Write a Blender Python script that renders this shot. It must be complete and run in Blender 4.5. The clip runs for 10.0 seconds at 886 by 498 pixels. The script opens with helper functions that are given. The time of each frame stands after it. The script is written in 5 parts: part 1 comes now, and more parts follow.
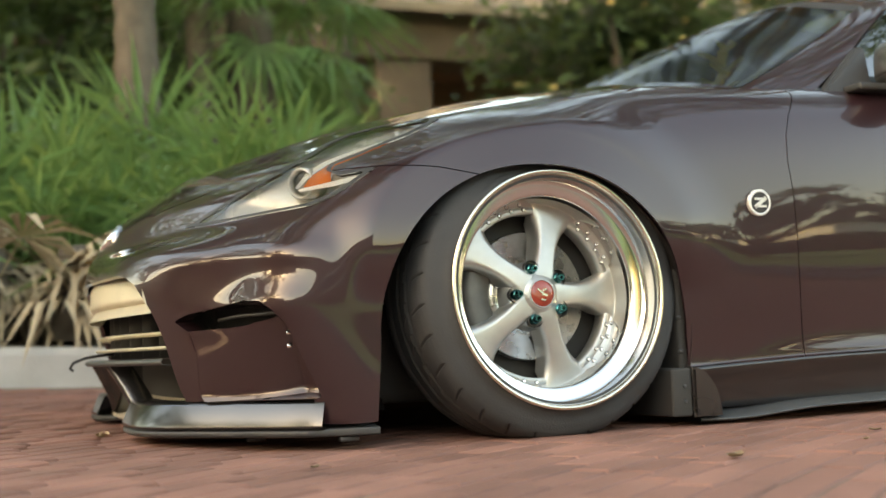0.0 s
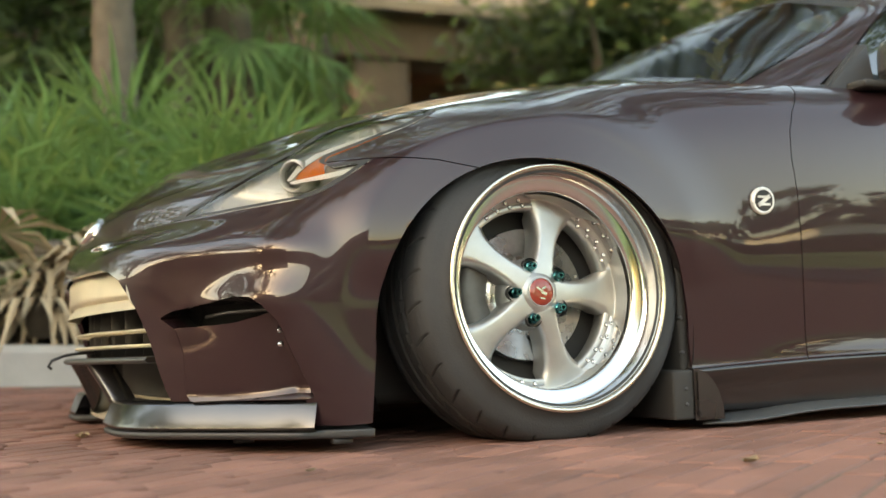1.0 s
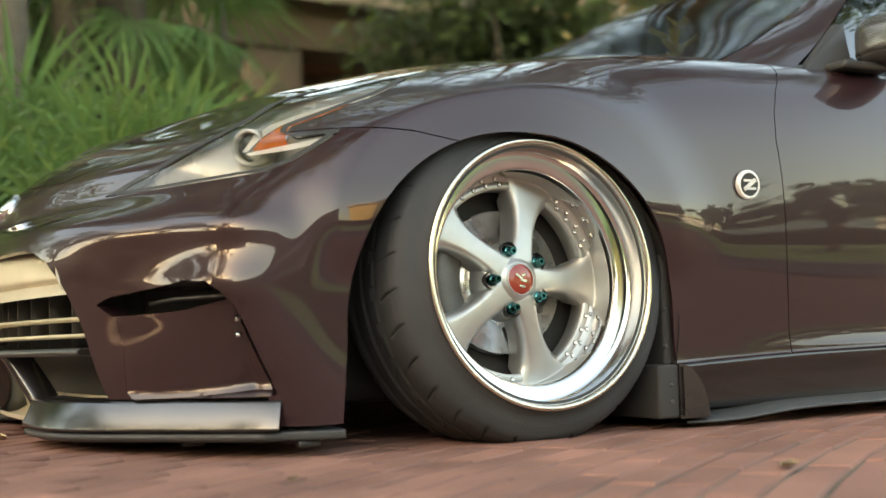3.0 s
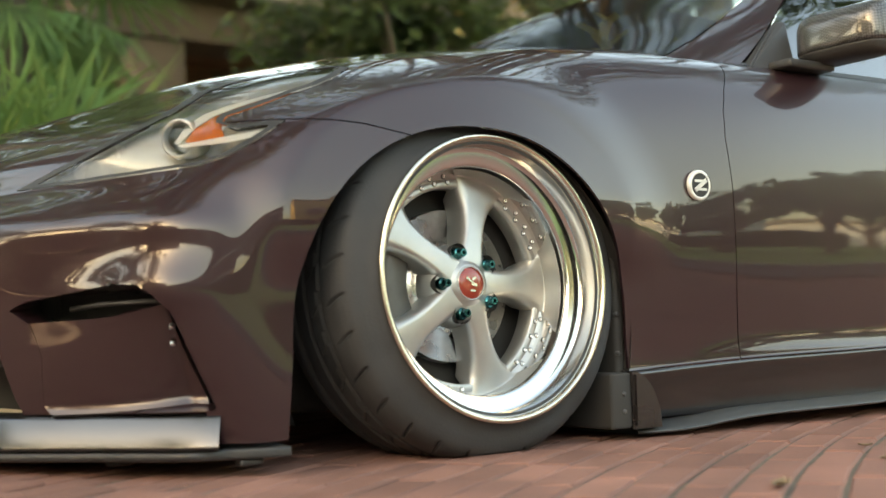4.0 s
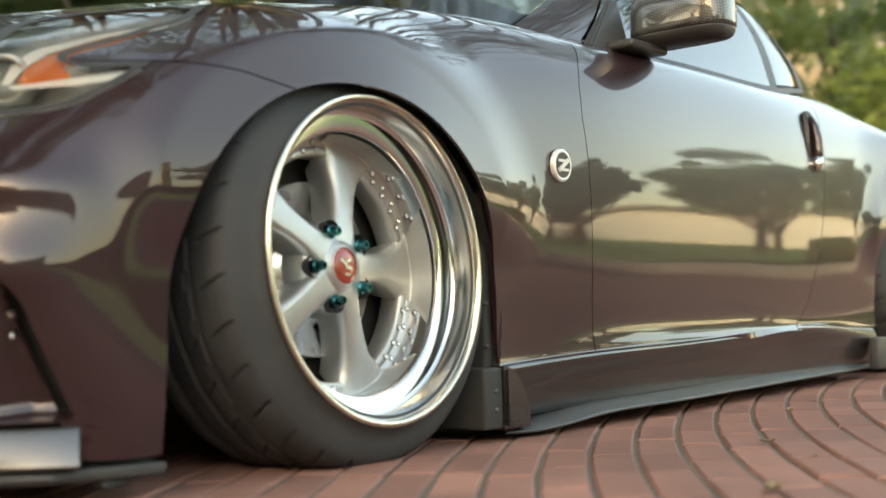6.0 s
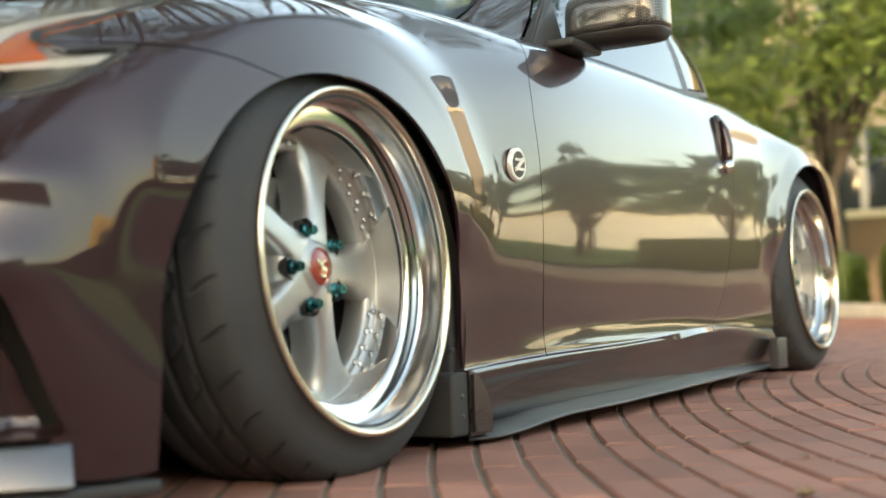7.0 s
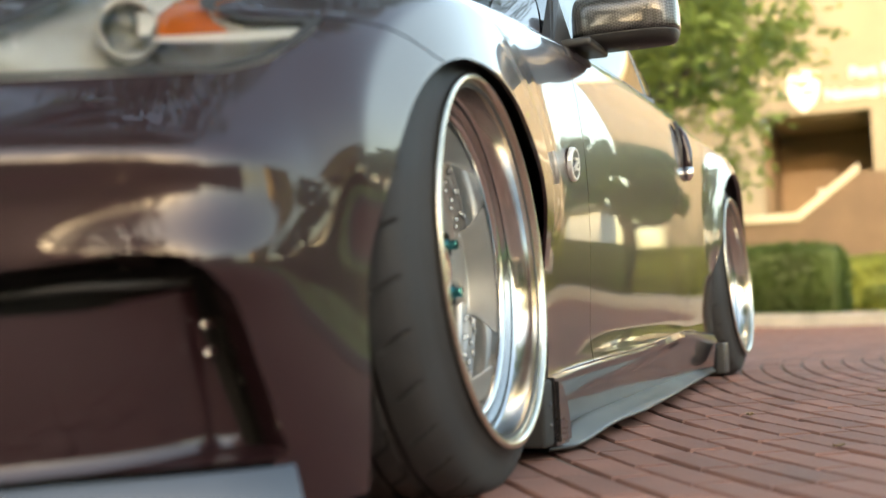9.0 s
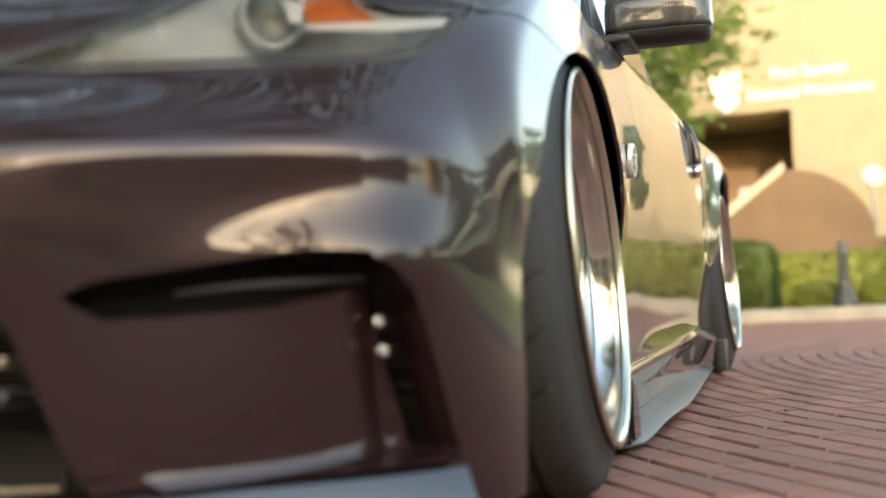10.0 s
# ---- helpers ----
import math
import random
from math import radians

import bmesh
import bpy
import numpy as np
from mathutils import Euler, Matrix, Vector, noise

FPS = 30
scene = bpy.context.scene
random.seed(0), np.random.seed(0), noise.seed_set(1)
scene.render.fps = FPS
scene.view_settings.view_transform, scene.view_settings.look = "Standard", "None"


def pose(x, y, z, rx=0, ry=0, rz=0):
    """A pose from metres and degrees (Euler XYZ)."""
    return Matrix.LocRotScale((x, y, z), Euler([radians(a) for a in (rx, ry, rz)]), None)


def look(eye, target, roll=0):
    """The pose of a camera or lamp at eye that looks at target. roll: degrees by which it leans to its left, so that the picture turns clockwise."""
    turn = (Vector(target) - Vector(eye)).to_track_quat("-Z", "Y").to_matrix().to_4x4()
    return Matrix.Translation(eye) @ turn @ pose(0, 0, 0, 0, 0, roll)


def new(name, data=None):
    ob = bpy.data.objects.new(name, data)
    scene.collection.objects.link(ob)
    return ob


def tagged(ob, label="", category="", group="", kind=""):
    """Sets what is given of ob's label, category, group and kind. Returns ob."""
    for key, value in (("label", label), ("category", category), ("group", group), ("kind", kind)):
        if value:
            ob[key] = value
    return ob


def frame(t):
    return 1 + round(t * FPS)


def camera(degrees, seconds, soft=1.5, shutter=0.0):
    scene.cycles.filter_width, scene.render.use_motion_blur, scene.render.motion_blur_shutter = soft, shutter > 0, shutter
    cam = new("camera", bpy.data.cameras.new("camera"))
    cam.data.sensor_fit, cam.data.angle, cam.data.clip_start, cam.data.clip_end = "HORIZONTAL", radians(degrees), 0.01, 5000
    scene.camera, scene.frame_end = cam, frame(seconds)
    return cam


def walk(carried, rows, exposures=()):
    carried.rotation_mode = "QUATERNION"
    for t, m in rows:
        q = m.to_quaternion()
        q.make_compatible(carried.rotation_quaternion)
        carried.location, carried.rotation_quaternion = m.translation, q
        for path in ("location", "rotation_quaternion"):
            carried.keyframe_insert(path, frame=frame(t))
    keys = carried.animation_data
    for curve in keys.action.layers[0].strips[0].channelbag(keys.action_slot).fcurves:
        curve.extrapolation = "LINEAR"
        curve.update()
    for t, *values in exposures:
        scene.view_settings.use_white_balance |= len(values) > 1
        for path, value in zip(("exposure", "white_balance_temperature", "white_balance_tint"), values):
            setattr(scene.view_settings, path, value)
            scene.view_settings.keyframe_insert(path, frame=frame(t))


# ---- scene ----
cam = camera(39.5, 10.0)
PATH = [
    (0, (-1.165, -3.262, 0.206), (-0.436, -1.406, 0.358), -2.5),
    (0.5, (-1.166, -3.217, 0.203), (-0.424, -1.367, 0.357), -2.3),
    (1, (-1.177, -3.161, 0.203), (-0.408, -1.321, 0.356), -2.1),
    (1.5, (-1.188, -3.094, 0.197), (-0.388, -1.267, 0.35), -2.1),
    (2, (-1.208, -3.024, 0.195), (-0.375, -1.212, 0.344), -2.0),
    (2.5, (-1.227, -2.95, 0.195), (-0.344, -1.162, 0.34), -1.9),
    (4, (-1.276, -2.676, 0.223), (-0.162, -1.019, 0.352), -1.9),
    (4.5, (-1.3, -2.568, 0.228), (-0.073, -0.993, 0.351), -1.9),
    (5, (-1.327, -2.448, 0.229), (0.02, -0.975, 0.341), -1.8),
    (5.5, (-1.358, -2.324, 0.227), (0.097, -0.955, 0.33), -1.8),
    (5.7, (-1.363, -2.28, 0.223), (0.121, -0.943, 0.327), -1.8),
    (7, (-1.451, -1.976, 0.235), (0.246, -0.922, 0.332), -2.0),
    (7.5, (-1.487, -1.859, 0.239), (0.265, -0.899, 0.334), -1.9),
    (8, (-1.518, -1.735, 0.24), (0.278, -0.862, 0.338), -2.1),
    (8.5, (-1.546, -1.606, 0.24), (0.286, -0.811, 0.343), -2.3),
    (9, (-1.581, -1.477, 0.242), (0.279, -0.749, 0.345), -2.5),
    (9.5, (-1.61, -1.35, 0.248), (0.272, -0.682, 0.349), -2.5),
    (10, (-1.636, -1.233, 0.253), (0.269, -0.63, 0.346), -2.6),
]
walk(cam, [(t, look(eye, target, roll)) for t, eye, target, roll in PATH], [(0.0, 3.05, 9250, 10), (6.0, 2.85, 8800, 8), (10.0, 2.70, 7900, 8)])

cam.data.dof.use_dof, cam.data.dof.focus_distance, cam.data.dof.aperture_fstop = True, 2.45, 2.8

# ---- world and light ----
SUN_FROM = Vector((-0.94, -0.26, 0.0)).normalized()
SUN_EL = radians(14)
world = bpy.data.worlds.new("sky")
scene.world = world
world.use_nodes = True
wn = world.node_tree
sky = wn.nodes.new("ShaderNodeTexSky")
sky.sky_type, sky.sun_disc = "NISHITA", False
sky.sun_elevation, sky.sun_rotation = SUN_EL, math.atan2(SUN_FROM.x, SUN_FROM.y)
sky.dust_density, sky.air_density, sky.ozone_density = 2.2, 1.1, 0.8
wn.links.new(sky.outputs[0], wn.nodes["Background"].inputs[0])
wn.nodes["Background"].inputs[1].default_value = 0.15
sun = new("sun", bpy.data.lights.new("sun", "SUN"))
sun.data.energy, sun.data.angle, sun.data.color = 0.48, radians(0.6), (1.0, 0.90, 0.76)
sun_way = Vector((SUN_FROM.x * math.cos(SUN_EL), SUN_FROM.y * math.cos(SUN_EL), math.sin(SUN_EL)))
sun.matrix_world = look(sun_way * 60, (0, 0, 0))


# ---- materials ----
def material(name, colour, rough=0.5, metal=0.0, coat=0.0, coat_rough=0.03, vary=0.0, scale=8.0, grain=0.0, grain_scale=120.0,
             random_tint=0.0, specular=0.5, island=0.0):
    """A principled surface; vary: large-scale tint change, grain: fine relief, random_tint: change from object to object."""
    m = bpy.data.materials.new(name)
    m.use_nodes = True
    t = m.node_tree
    b = t.nodes["Principled BSDF"]
    b.inputs["Base Color"].default_value = (*colour, 1)
    b.inputs["Roughness"].default_value, b.inputs["Metallic"].default_value = rough, metal
    b.inputs["Coat Weight"].default_value, b.inputs["Coat Roughness"].default_value = coat, coat_rough
    b.inputs["Specular IOR Level"].default_value = specular
    co = t.nodes.new("ShaderNodeTexCoord")
    last = None
    if vary or random_tint or island:
        mix = t.nodes.new("ShaderNodeHueSaturation")
        mix.inputs["Color"].default_value = (*colour, 1)
        value = None
        if vary:
            n = t.nodes.new("ShaderNodeTexNoise")
            n.inputs["Scale"].default_value, n.inputs["Detail"].default_value = scale, 6
            t.links.new(co.outputs["Object"], n.inputs["Vector"])
            r = t.nodes.new("ShaderNodeMapRange")
            r.inputs[1].default_value, r.inputs[2].default_value = 0.3, 0.7
            r.inputs[3].default_value, r.inputs[4].default_value = 1 - vary, 1 + vary
            t.links.new(n.outputs[0], r.inputs[0])
            value = r.outputs[0]
            rr = t.nodes.new("ShaderNodeMapRange")
            rr.inputs[1].default_value, rr.inputs[2].default_value = 0.3, 0.7
            rr.inputs[3].default_value, rr.inputs[4].default_value = max(0.02, rough * (1 - vary * 0.6)), min(1, rough * (1 + vary * 0.6))
            t.links.new(n.outputs[0], rr.inputs[0])
            t.links.new(rr.outputs[0], b.inputs["Roughness"])
        for amount, node, out in ((random_tint, "ShaderNodeObjectInfo", "Random"), (island, "ShaderNodeNewGeometry", "Random Per Island")):
            if amount:
                o = t.nodes.new(node)
                r = t.nodes.new("ShaderNodeMapRange")
                r.inputs[3].default_value, r.inputs[4].default_value = 1 - amount, 1 + amount
                t.links.new(o.outputs[out], r.inputs[0])
                if value:
                    mu = t.nodes.new("ShaderNodeMath")
                    mu.operation = "MULTIPLY"
                    t.links.new(value, mu.inputs[0])
                    t.links.new(r.outputs[0], mu.inputs[1])
                    value = mu.outputs[0]
                else:
                    value = r.outputs[0]
        t.links.new(value, mix.inputs["Value"])
        t.links.new(mix.outputs[0], b.inputs["Base Color"])
    if grain:
        n = t.nodes.new("ShaderNodeTexNoise")
        n.inputs["Scale"].default_value, n.inputs["Detail"].default_value = grain_scale, 4
        t.links.new(co.outputs["Object"], n.inputs["Vector"])
        bp = t.nodes.new("ShaderNodeBump")
        bp.inputs["Strength"].default_value, bp.inputs["Distance"].default_value = grain, 0.004
        t.links.new(n.outputs[0], bp.inputs["Height"])
        t.links.new(bp.outputs[0], b.inputs["Normal"])
    return m


PAINT = material("aubergine_paint", (0.031, 0.0132, 0.0160), rough=0.34, metal=0.28, coat=1.0, coat_rough=0.008, specular=0.22)
PAINT.node_tree.nodes["Principled BSDF"].inputs["Coat IOR"].default_value = 1.55
GLOSS = material("gloss_black", (0.016, 0.013, 0.013), rough=0.3, coat=1.0, coat_rough=0.02, vary=0.2, scale=4)
CARBON = material("carbon_gloss", (0.03, 0.03, 0.032), rough=0.3, coat=1.0)
BLACK = material("black_plastic", (0.034, 0.034, 0.035), rough=0.45, grain=0.15, grain_scale=400)
# near-black that stands for shade in gaps, recesses, wheels and on the flaps
DARK = material("shade_dark", (0.035, 0.034, 0.033), rough=0.8)
RUBBER = material("tyre_rubber", (0.036, 0.037, 0.039), rough=0.66, vary=0.25, scale=14, grain=0.2, grain_scale=260)
GREYLIP = material("grey_satin_lip", (0.065, 0.068, 0.072), rough=0.4, metal=0.2, vary=0.15, scale=6)
SILVER = material("silver_lip", (0.125, 0.128, 0.133), rough=0.2, metal=0.92, vary=0.08, scale=5)
CHAMPAGNE = material("champagne_satin", (0.60, 0.54, 0.41), rough=0.42, metal=0.25, vary=0.08, scale=9)
POLISH = material("polished_aluminium", (0.66, 0.66, 0.648), rough=0.13, metal=1.0, vary=0.06, scale=5)
BRUSHED = material("brushed_spoke", (0.50, 0.50, 0.482), rough=0.38, metal=0.8, vary=0.07, scale=22, grain=0.04, grain_scale=500)
STEEL = material("brake_steel", (0.62, 0.62, 0.60), rough=0.28, metal=1.0, vary=0.2, scale=30)
BRICK = material("paving_brick", (0.265, 0.128, 0.098), rough=0.75, vary=0.22, scale=5, grain=0.5, grain_scale=150, random_tint=0.18, island=0.0)
BRICKS = material("paving_brick_far", (0.265, 0.128, 0.098), rough=0.75, vary=0.22, scale=5, grain=0.5, grain_scale=150, island=0.18)
FAR_PAVING = material("worn_brick_ground", (0.25, 0.115, 0.08), rough=0.85, vary=0.3, scale=6, grain=0.6, grain_scale=90)
JOINT = material("joint_sand", (0.135, 0.115, 0.09), rough=0.95, vary=0.3, scale=30, grain=0.8, grain_scale=200)
CONCRETE = material("kerb_concrete", (0.42, 0.41, 0.39), rough=0.9, vary=0.15, scale=4, grain=0.4, grain_scale=80)


# ---- building blocks ----
def part(name, bm, mat, parent=None, label="", smooth=True):
    me = bpy.data.meshes.new(name)
    if smooth:
        for f in bm.faces:
            f.smooth = True
    bm.to_mesh(me)
    bm.free()
    for one in mat if isinstance(mat, (list, tuple)) else (mat,):
        me.materials.append(one)
    ob = new(name, me)
    ob.parent = parent
    if label:
        ob["label"] = label
    return ob


def thing(name, label, category, at=(0, 0, 0), group="", kind=""):
    ob = new(name)
    ob.empty_display_size = 0.1
    ob.location = at
    return tagged(ob, label, category, group, kind)


def spline(knots, values, at):
    """A natural cubic spline through values at knots, for rows of coordinates."""
    k, v, at = np.asarray(knots, float), np.asarray(values, float), np.asarray(at, float)
    tail, v = v.shape[1:], v.reshape(len(v), -1)
    n, h = len(k), np.diff(k)
    a, r = np.eye(n), np.zeros(v.shape)
    for i in range(1, n - 1):
        a[i, i - 1:i + 2] = h[i - 1], 2 * (h[i - 1] + h[i]), h[i]
        r[i] = 6 * ((v[i + 1] - v[i]) / h[i] - (v[i] - v[i - 1]) / h[i - 1])
    m = np.linalg.solve(a, r)
    i = np.clip(np.searchsorted(k, at, "right") - 1, 0, n - 2)
    d, w = at - k[i], h[i]
    d, w = d[:, None], w[:, None]
    out = v[i] + d * ((v[i + 1] - v[i]) / w - w * (2 * m[i] + m[i + 1]) / 6) + d * d * m[i] / 2 + d ** 3 * (m[i + 1] - m[i]) / (6 * w)
    return out.reshape((len(at),) + tail)


def evenly(line, at):
    """A smooth curve through a line's points, paced by their distances; at counts the points."""
    p = np.asarray(line, float)
    knots = np.concatenate([[0], np.cumsum(np.sqrt(np.linalg.norm(np.diff(p, axis=0), axis=1)))])
    return spline(knots, p, np.interp(at, range(len(p)), knots))


def sheet(grid, wrap=False, flip=False):
    """A bmesh from rows of points."""
    bm = bmesh.new()
    rows = [[bm.verts.new(p) for p in row] for row in grid]
    for a, b in zip(rows, rows[1:]):
        cols = range(len(a) if wrap else len(a) - 1)
        for j in cols:
            q = (a[j], a[(j + 1) % len(a)], b[(j + 1) % len(a)], b[j])
            bm.faces.new(q[::-1] if flip else q)
    return bm


def lathe(profile, steps=96, flip=False):
    """A ring round the local y axis from (y, radius) pairs."""
    rows = []
    for y, r in profile:
        rows.append([(r * math.cos(a), y, r * math.sin(a)) for a in (2 * math.pi * i / steps for i in range(steps))])
    return sheet(rows, wrap=True, flip=flip)


def box(bm, lo, hi, m=None):
    out = bmesh.ops.create_cube(bm, size=1.0)["verts"]
    lo, hi = Vector(lo), Vector(hi)
    for v in out:
        v.co = Vector([lo[i] + (v.co[i] + 0.5) * (hi[i] - lo[i]) for i in range(3)])
        if m:
            v.co = m @ v.co
    return out


def bevelled(lo, hi, size=0.01, segments=2, m=None):
    bm = bmesh.new()
    box(bm, lo, hi, m)
    bmesh.ops.bevel(bm, geom=bm.edges[:], offset=size, segments=segments, affect="EDGES", profile=0.6)
    return bm


def tube(points, radius, sides=8, closed_ends=True):
    """A round bar along points; radius: one number or one for each point."""
    pts = [Vector(p) for p in points]
    rad = radius if isinstance(radius, (list, tuple)) else [radius] * len(pts)
    bm = bmesh.new()
    rows = []
    side = None
    for i, p in enumerate(pts):
        d = (pts[min(i + 1, len(pts) - 1)] - pts[max(i - 1, 0)]).normalized()
        if side is None:
            side = d.orthogonal().normalized()
        side = (side - d * side.dot(d)).normalized()
        up = d.cross(side)
        rows.append([bm.verts.new(p + rad[i] * (math.cos(a) * side + math.sin(a) * up)) for a in (2 * math.pi * j / sides for j in range(sides))])
    for a, b in zip(rows, rows[1:]):
        for j in range(sides):
            bm.faces.new((a[j], a[(j + 1) % sides], b[(j + 1) % sides], b[j]))
    if closed_ends:
        bm.faces.new(rows[0][::-1])
        bm.faces.new(rows[-1])
    return bm


def cut(bm, inside):
    """Keeps only what has inside(co) >= 0, with a clean edge along the zero line."""
    val = {v: inside(v.co) for v in bm.verts}
    for e in bm.edges[:]:
        a, b = e.verts
        if val[a] * val[b] < 0:
            f = val[a] / (val[a] - val[b])
            if 1e-3 < f < 1 - 1e-3:
                co = a.co.lerp(b.co, f)
                _, v = bmesh.utils.edge_split(e, a, f)
                v.co = co
                val[v] = 0.0
            else:
                val[a if f <= 1e-3 else b] = 0.0
    for f in bm.faces[:]:
        zero = [v for v in f.verts if val[v] == 0.0]
        if len(zero) == 2 and any(val[v] > 0 for v in f.verts) and any(val[v] < 0 for v in f.verts):
            try:
                bmesh.utils.face_split(f, zero[0], zero[1])
            except ValueError:
                pass
    bmesh.ops.delete(bm, geom=[f for f in bm.faces if sum(val[v] for v in f.verts) < 0], context="FACES")
    bmesh.ops.delete(bm, geom=[v for v in bm.verts if not v.link_faces], context="VERTS")
    return bm


def flange(bm, depth, where=None):
    """Turns the open edge inwards, so that a panel has thickness."""
    bm.normal_update()
    edges = [e for e in bm.edges if e.is_boundary and (where is None or where((e.verts[0].co + e.verts[1].co) / 2))]
    normals = {v: v.normal.copy() for e in edges for v in e.verts}
    for e in edges:
        e.smooth = False
    made = bmesh.ops.extrude_edge_only(bm, edges=edges)["geom"]
    for v in made:
        if isinstance(v, bmesh.types.BMVert):
            old = min((e.other_vert(v) for e in v.link_edges if e.other_vert(v) in normals), key=lambda o: (o.co - v.co).length)
            v.co = old.co - normals[old] * depth
    return bm


def polygon(points, axes):
    """A signed distance to a closed outline in two of the axes: above zero inside."""
    pts = [Vector(p) for p in points]

    def inside(co):
        p = Vector((co[axes[0]], co[axes[1]]))
        best, odd = 1e9, False
        for a, b in zip(pts, pts[1:] + pts[:1]):
            d = b - a
            f = max(0.0, min(1.0, (p - a).dot(d) / d.dot(d)))
            best = min(best, (p - a - d * f).length)
            if (a.y > p.y) != (b.y > p.y) and p.x < a.x + (p.y - a.y) / (b.y - a.y) * d.x:
                odd = not odd
        return best if odd else -best
    return inside


def graph(points, axes):
    """Height over a broken line: axes[1] minus the line's value at axes[0]."""
    xs, ys = zip(*points)

    def over(co):
        return co[axes[1]] - float(np.interp(co[axes[0]], xs, ys))
    return over


# ---- the ground ----
def ground_height(x, y):
    soft = lambda d, k: math.log1p(math.exp(max(-40.0, min(40.0, d / k)))) * k
    return 0.045 * soft(-x - 0.55, 0.12) + 0.065 * soft(y - 0.3, 0.3) - 0.065 * soft(y - 2.6, 0.4) - 0.045 * soft(-x - 3.0, 0.5) - 0.0125 * soft(x - 3.5, 0.5) + 0.0125 * soft(x - 22, 1.0)


def ground_sheet():
    xs = [-400, -120, -40, -20] + [-12 + 0.5 * i for i in range(75)] + [30, 60, 150, 500]
    ys = [-400, -120, -40, -20] + [-12 + 0.5 * i for i in range(60)] + [24, 40, 150, 500]
    return sheet([[(x, y, ground_height(x, y) - 0.012) for x in xs] for y in ys], flip=True)


def sand_sheet():
    xs, ys = [-5.2 + 0.4 * i for i in range(50)], [-4.8 + 0.4 * i for i in range(24)]
    return sheet([[(x, y, ground_height(x, y) - 0.005) for x in xs] for y in ys], flip=True)


tagged(part("joint_sand", sand_sheet(), JOINT), "grey sand in the joints of the paving", "ground", kind="structure")
tagged(part("ground", ground_sheet(), FAR_PAVING), "worn red brick ground of the square", "ground", kind="structure")
# ---- the car: surfaces of its body ----
# Lines that run from the middle of the nose round the corner and along the flank, lowest first.
LINE_SILL = [(-.787, 0, .07), (-.79, -.3, .07), (-.768, -.54, .065), (-.643, -.715, .06), (-.516, -.862, .058), (-.395, -.92, .058), (-.15, -.93, .1), (.08, -.93, .12), (.345, -.896, .13), (.7, -.8895, .143), (1.2, -.883, .152), (1.65, -.8795, .166), (2.1, -.87, .15), (2.55, -.875, .15), (3.0, -.84, .17), (3.33, -.58, .2), (3.4, 0, .2)]
LINE_LOW = [(-.835, 0, .15), (-.82, -.3, .15), (-.775, -.54, .15), (-.652, -.722, .15), (-.538, -.866, .15), (-.388, -.922, .15), (-.15, -.93, .17), (.08, -.93, .18), (.345, -.894, .16), (.7, -.887, .166), (1.2, -.8805, .175), (1.65, -.877, .185), (2.1, -.868, .2), (2.55, -.873, .2), (3.0, -.85, .22), (3.34, -.59, .25), (3.41, 0, .25)]
LINE_WAIST = [(-.87, 0, .27), (-.845, -.3, .27), (-.788, -.535, .27), (-.65, -.735, .28), (-.573, -.862, .28), (-.385, -.92, .28), (-.15, -.926, .3), (.08, -.926, .3), (.345, -.9015, .3), (.7, -.8945, .3), (1.2, -.888, .305), (1.65, -.8845, .31), (2.1, -.8755, .32), (2.55, -.872, .33), (3.0, -.855, .34), (3.35, -.6, .36), (3.42, 0, .36)]
LINE_MID = [(-.866, 0, .41), (-.838, -.3, .413), (-.775, -.53, .416), (-.636, -.728, .418), (-.552, -.853, .418), (-.39, -.92, .41), (-.15, -.932, .43), (.08, -.932, .43), (.345, -.906, .42), (.7, -.899, .42), (1.2, -.8925, .42), (1.65, -.889, .425), (2.1, -.88, .43), (2.55, -.872, .45), (3.0, -.855, .46), (3.34, -.6, .48), (3.4, 0, .48)]
LINE_HIGH = [(-.84, 0, .465), (-.775, -.27, .47), (-.697, -.48, .475), (-.6, -.675, .485), (-.495, -.815, .505), (-.375, -.895, .535), (-.15, -.932, .555), (.08, -.934, .565), (.345, -.8985, .55), (.7, -.8955, .55), (1.2, -.8895, .55), (1.65, -.8865, .555), (2.1, -.878, .56), (2.55, -.878, .58), (3.0, -.85, .58), (3.3, -.59, .6), (3.36, 0, .6)]
LINE_CHEEK = [(-.8, 0, .52), (-.742, -.255, .528), (-.672, -.455, .53), (-.58, -.62, .545), (-.475, -.735, .57), (-.36, -.83, .6), (-.14, -.88, .645), (.08, -.885, .67), (.345, -.873, .67), (.7, -.8785, .67), (1.2, -.8755, .665), (1.65, -.873, .67), (2.1, -.865, .68), (2.55, -.868, .67), (3.0, -.82, .65), (3.25, -.57, .68), (3.3, 0, .68)]
LINE_CREST = [(-.73, 0, .582), (-.675, -.235, .59), (-.605, -.41, .595), (-.515, -.545, .61), (-.415, -.645, .635), (-.305, -.725, .665), (-.125, -.755, .71), (.08, -.765, .74),
              (.345, -.785, .768), (.70, -.822, .765), (1.2, -.834, .765), (1.65, -.832, .765), (2.1, -.80, .79), (2.55, -.80, .735), (3.0, -.74, .69), (3.20, -.52, .72), (3.24, 0, .72)]
LINE_HOOD = [(-.655, 0, .632), (-.60, -.185, .64), (-.525, -.325, .645), (-.435, -.43, .665), (-.335, -.50, .695), (-.225, -.545, .725), (-.08, -.565, .76), (.10, -.58, .79),
             (.345, -.60, .82), (.62, -.65, .832), (1.2, -.77, .80), (1.65, -.77, .80), (2.1, -.70, .81), (2.55, -.68, .76), (3.0, -.60, .71), (3.12, -.42, .73), (3.15, 0, .73)]
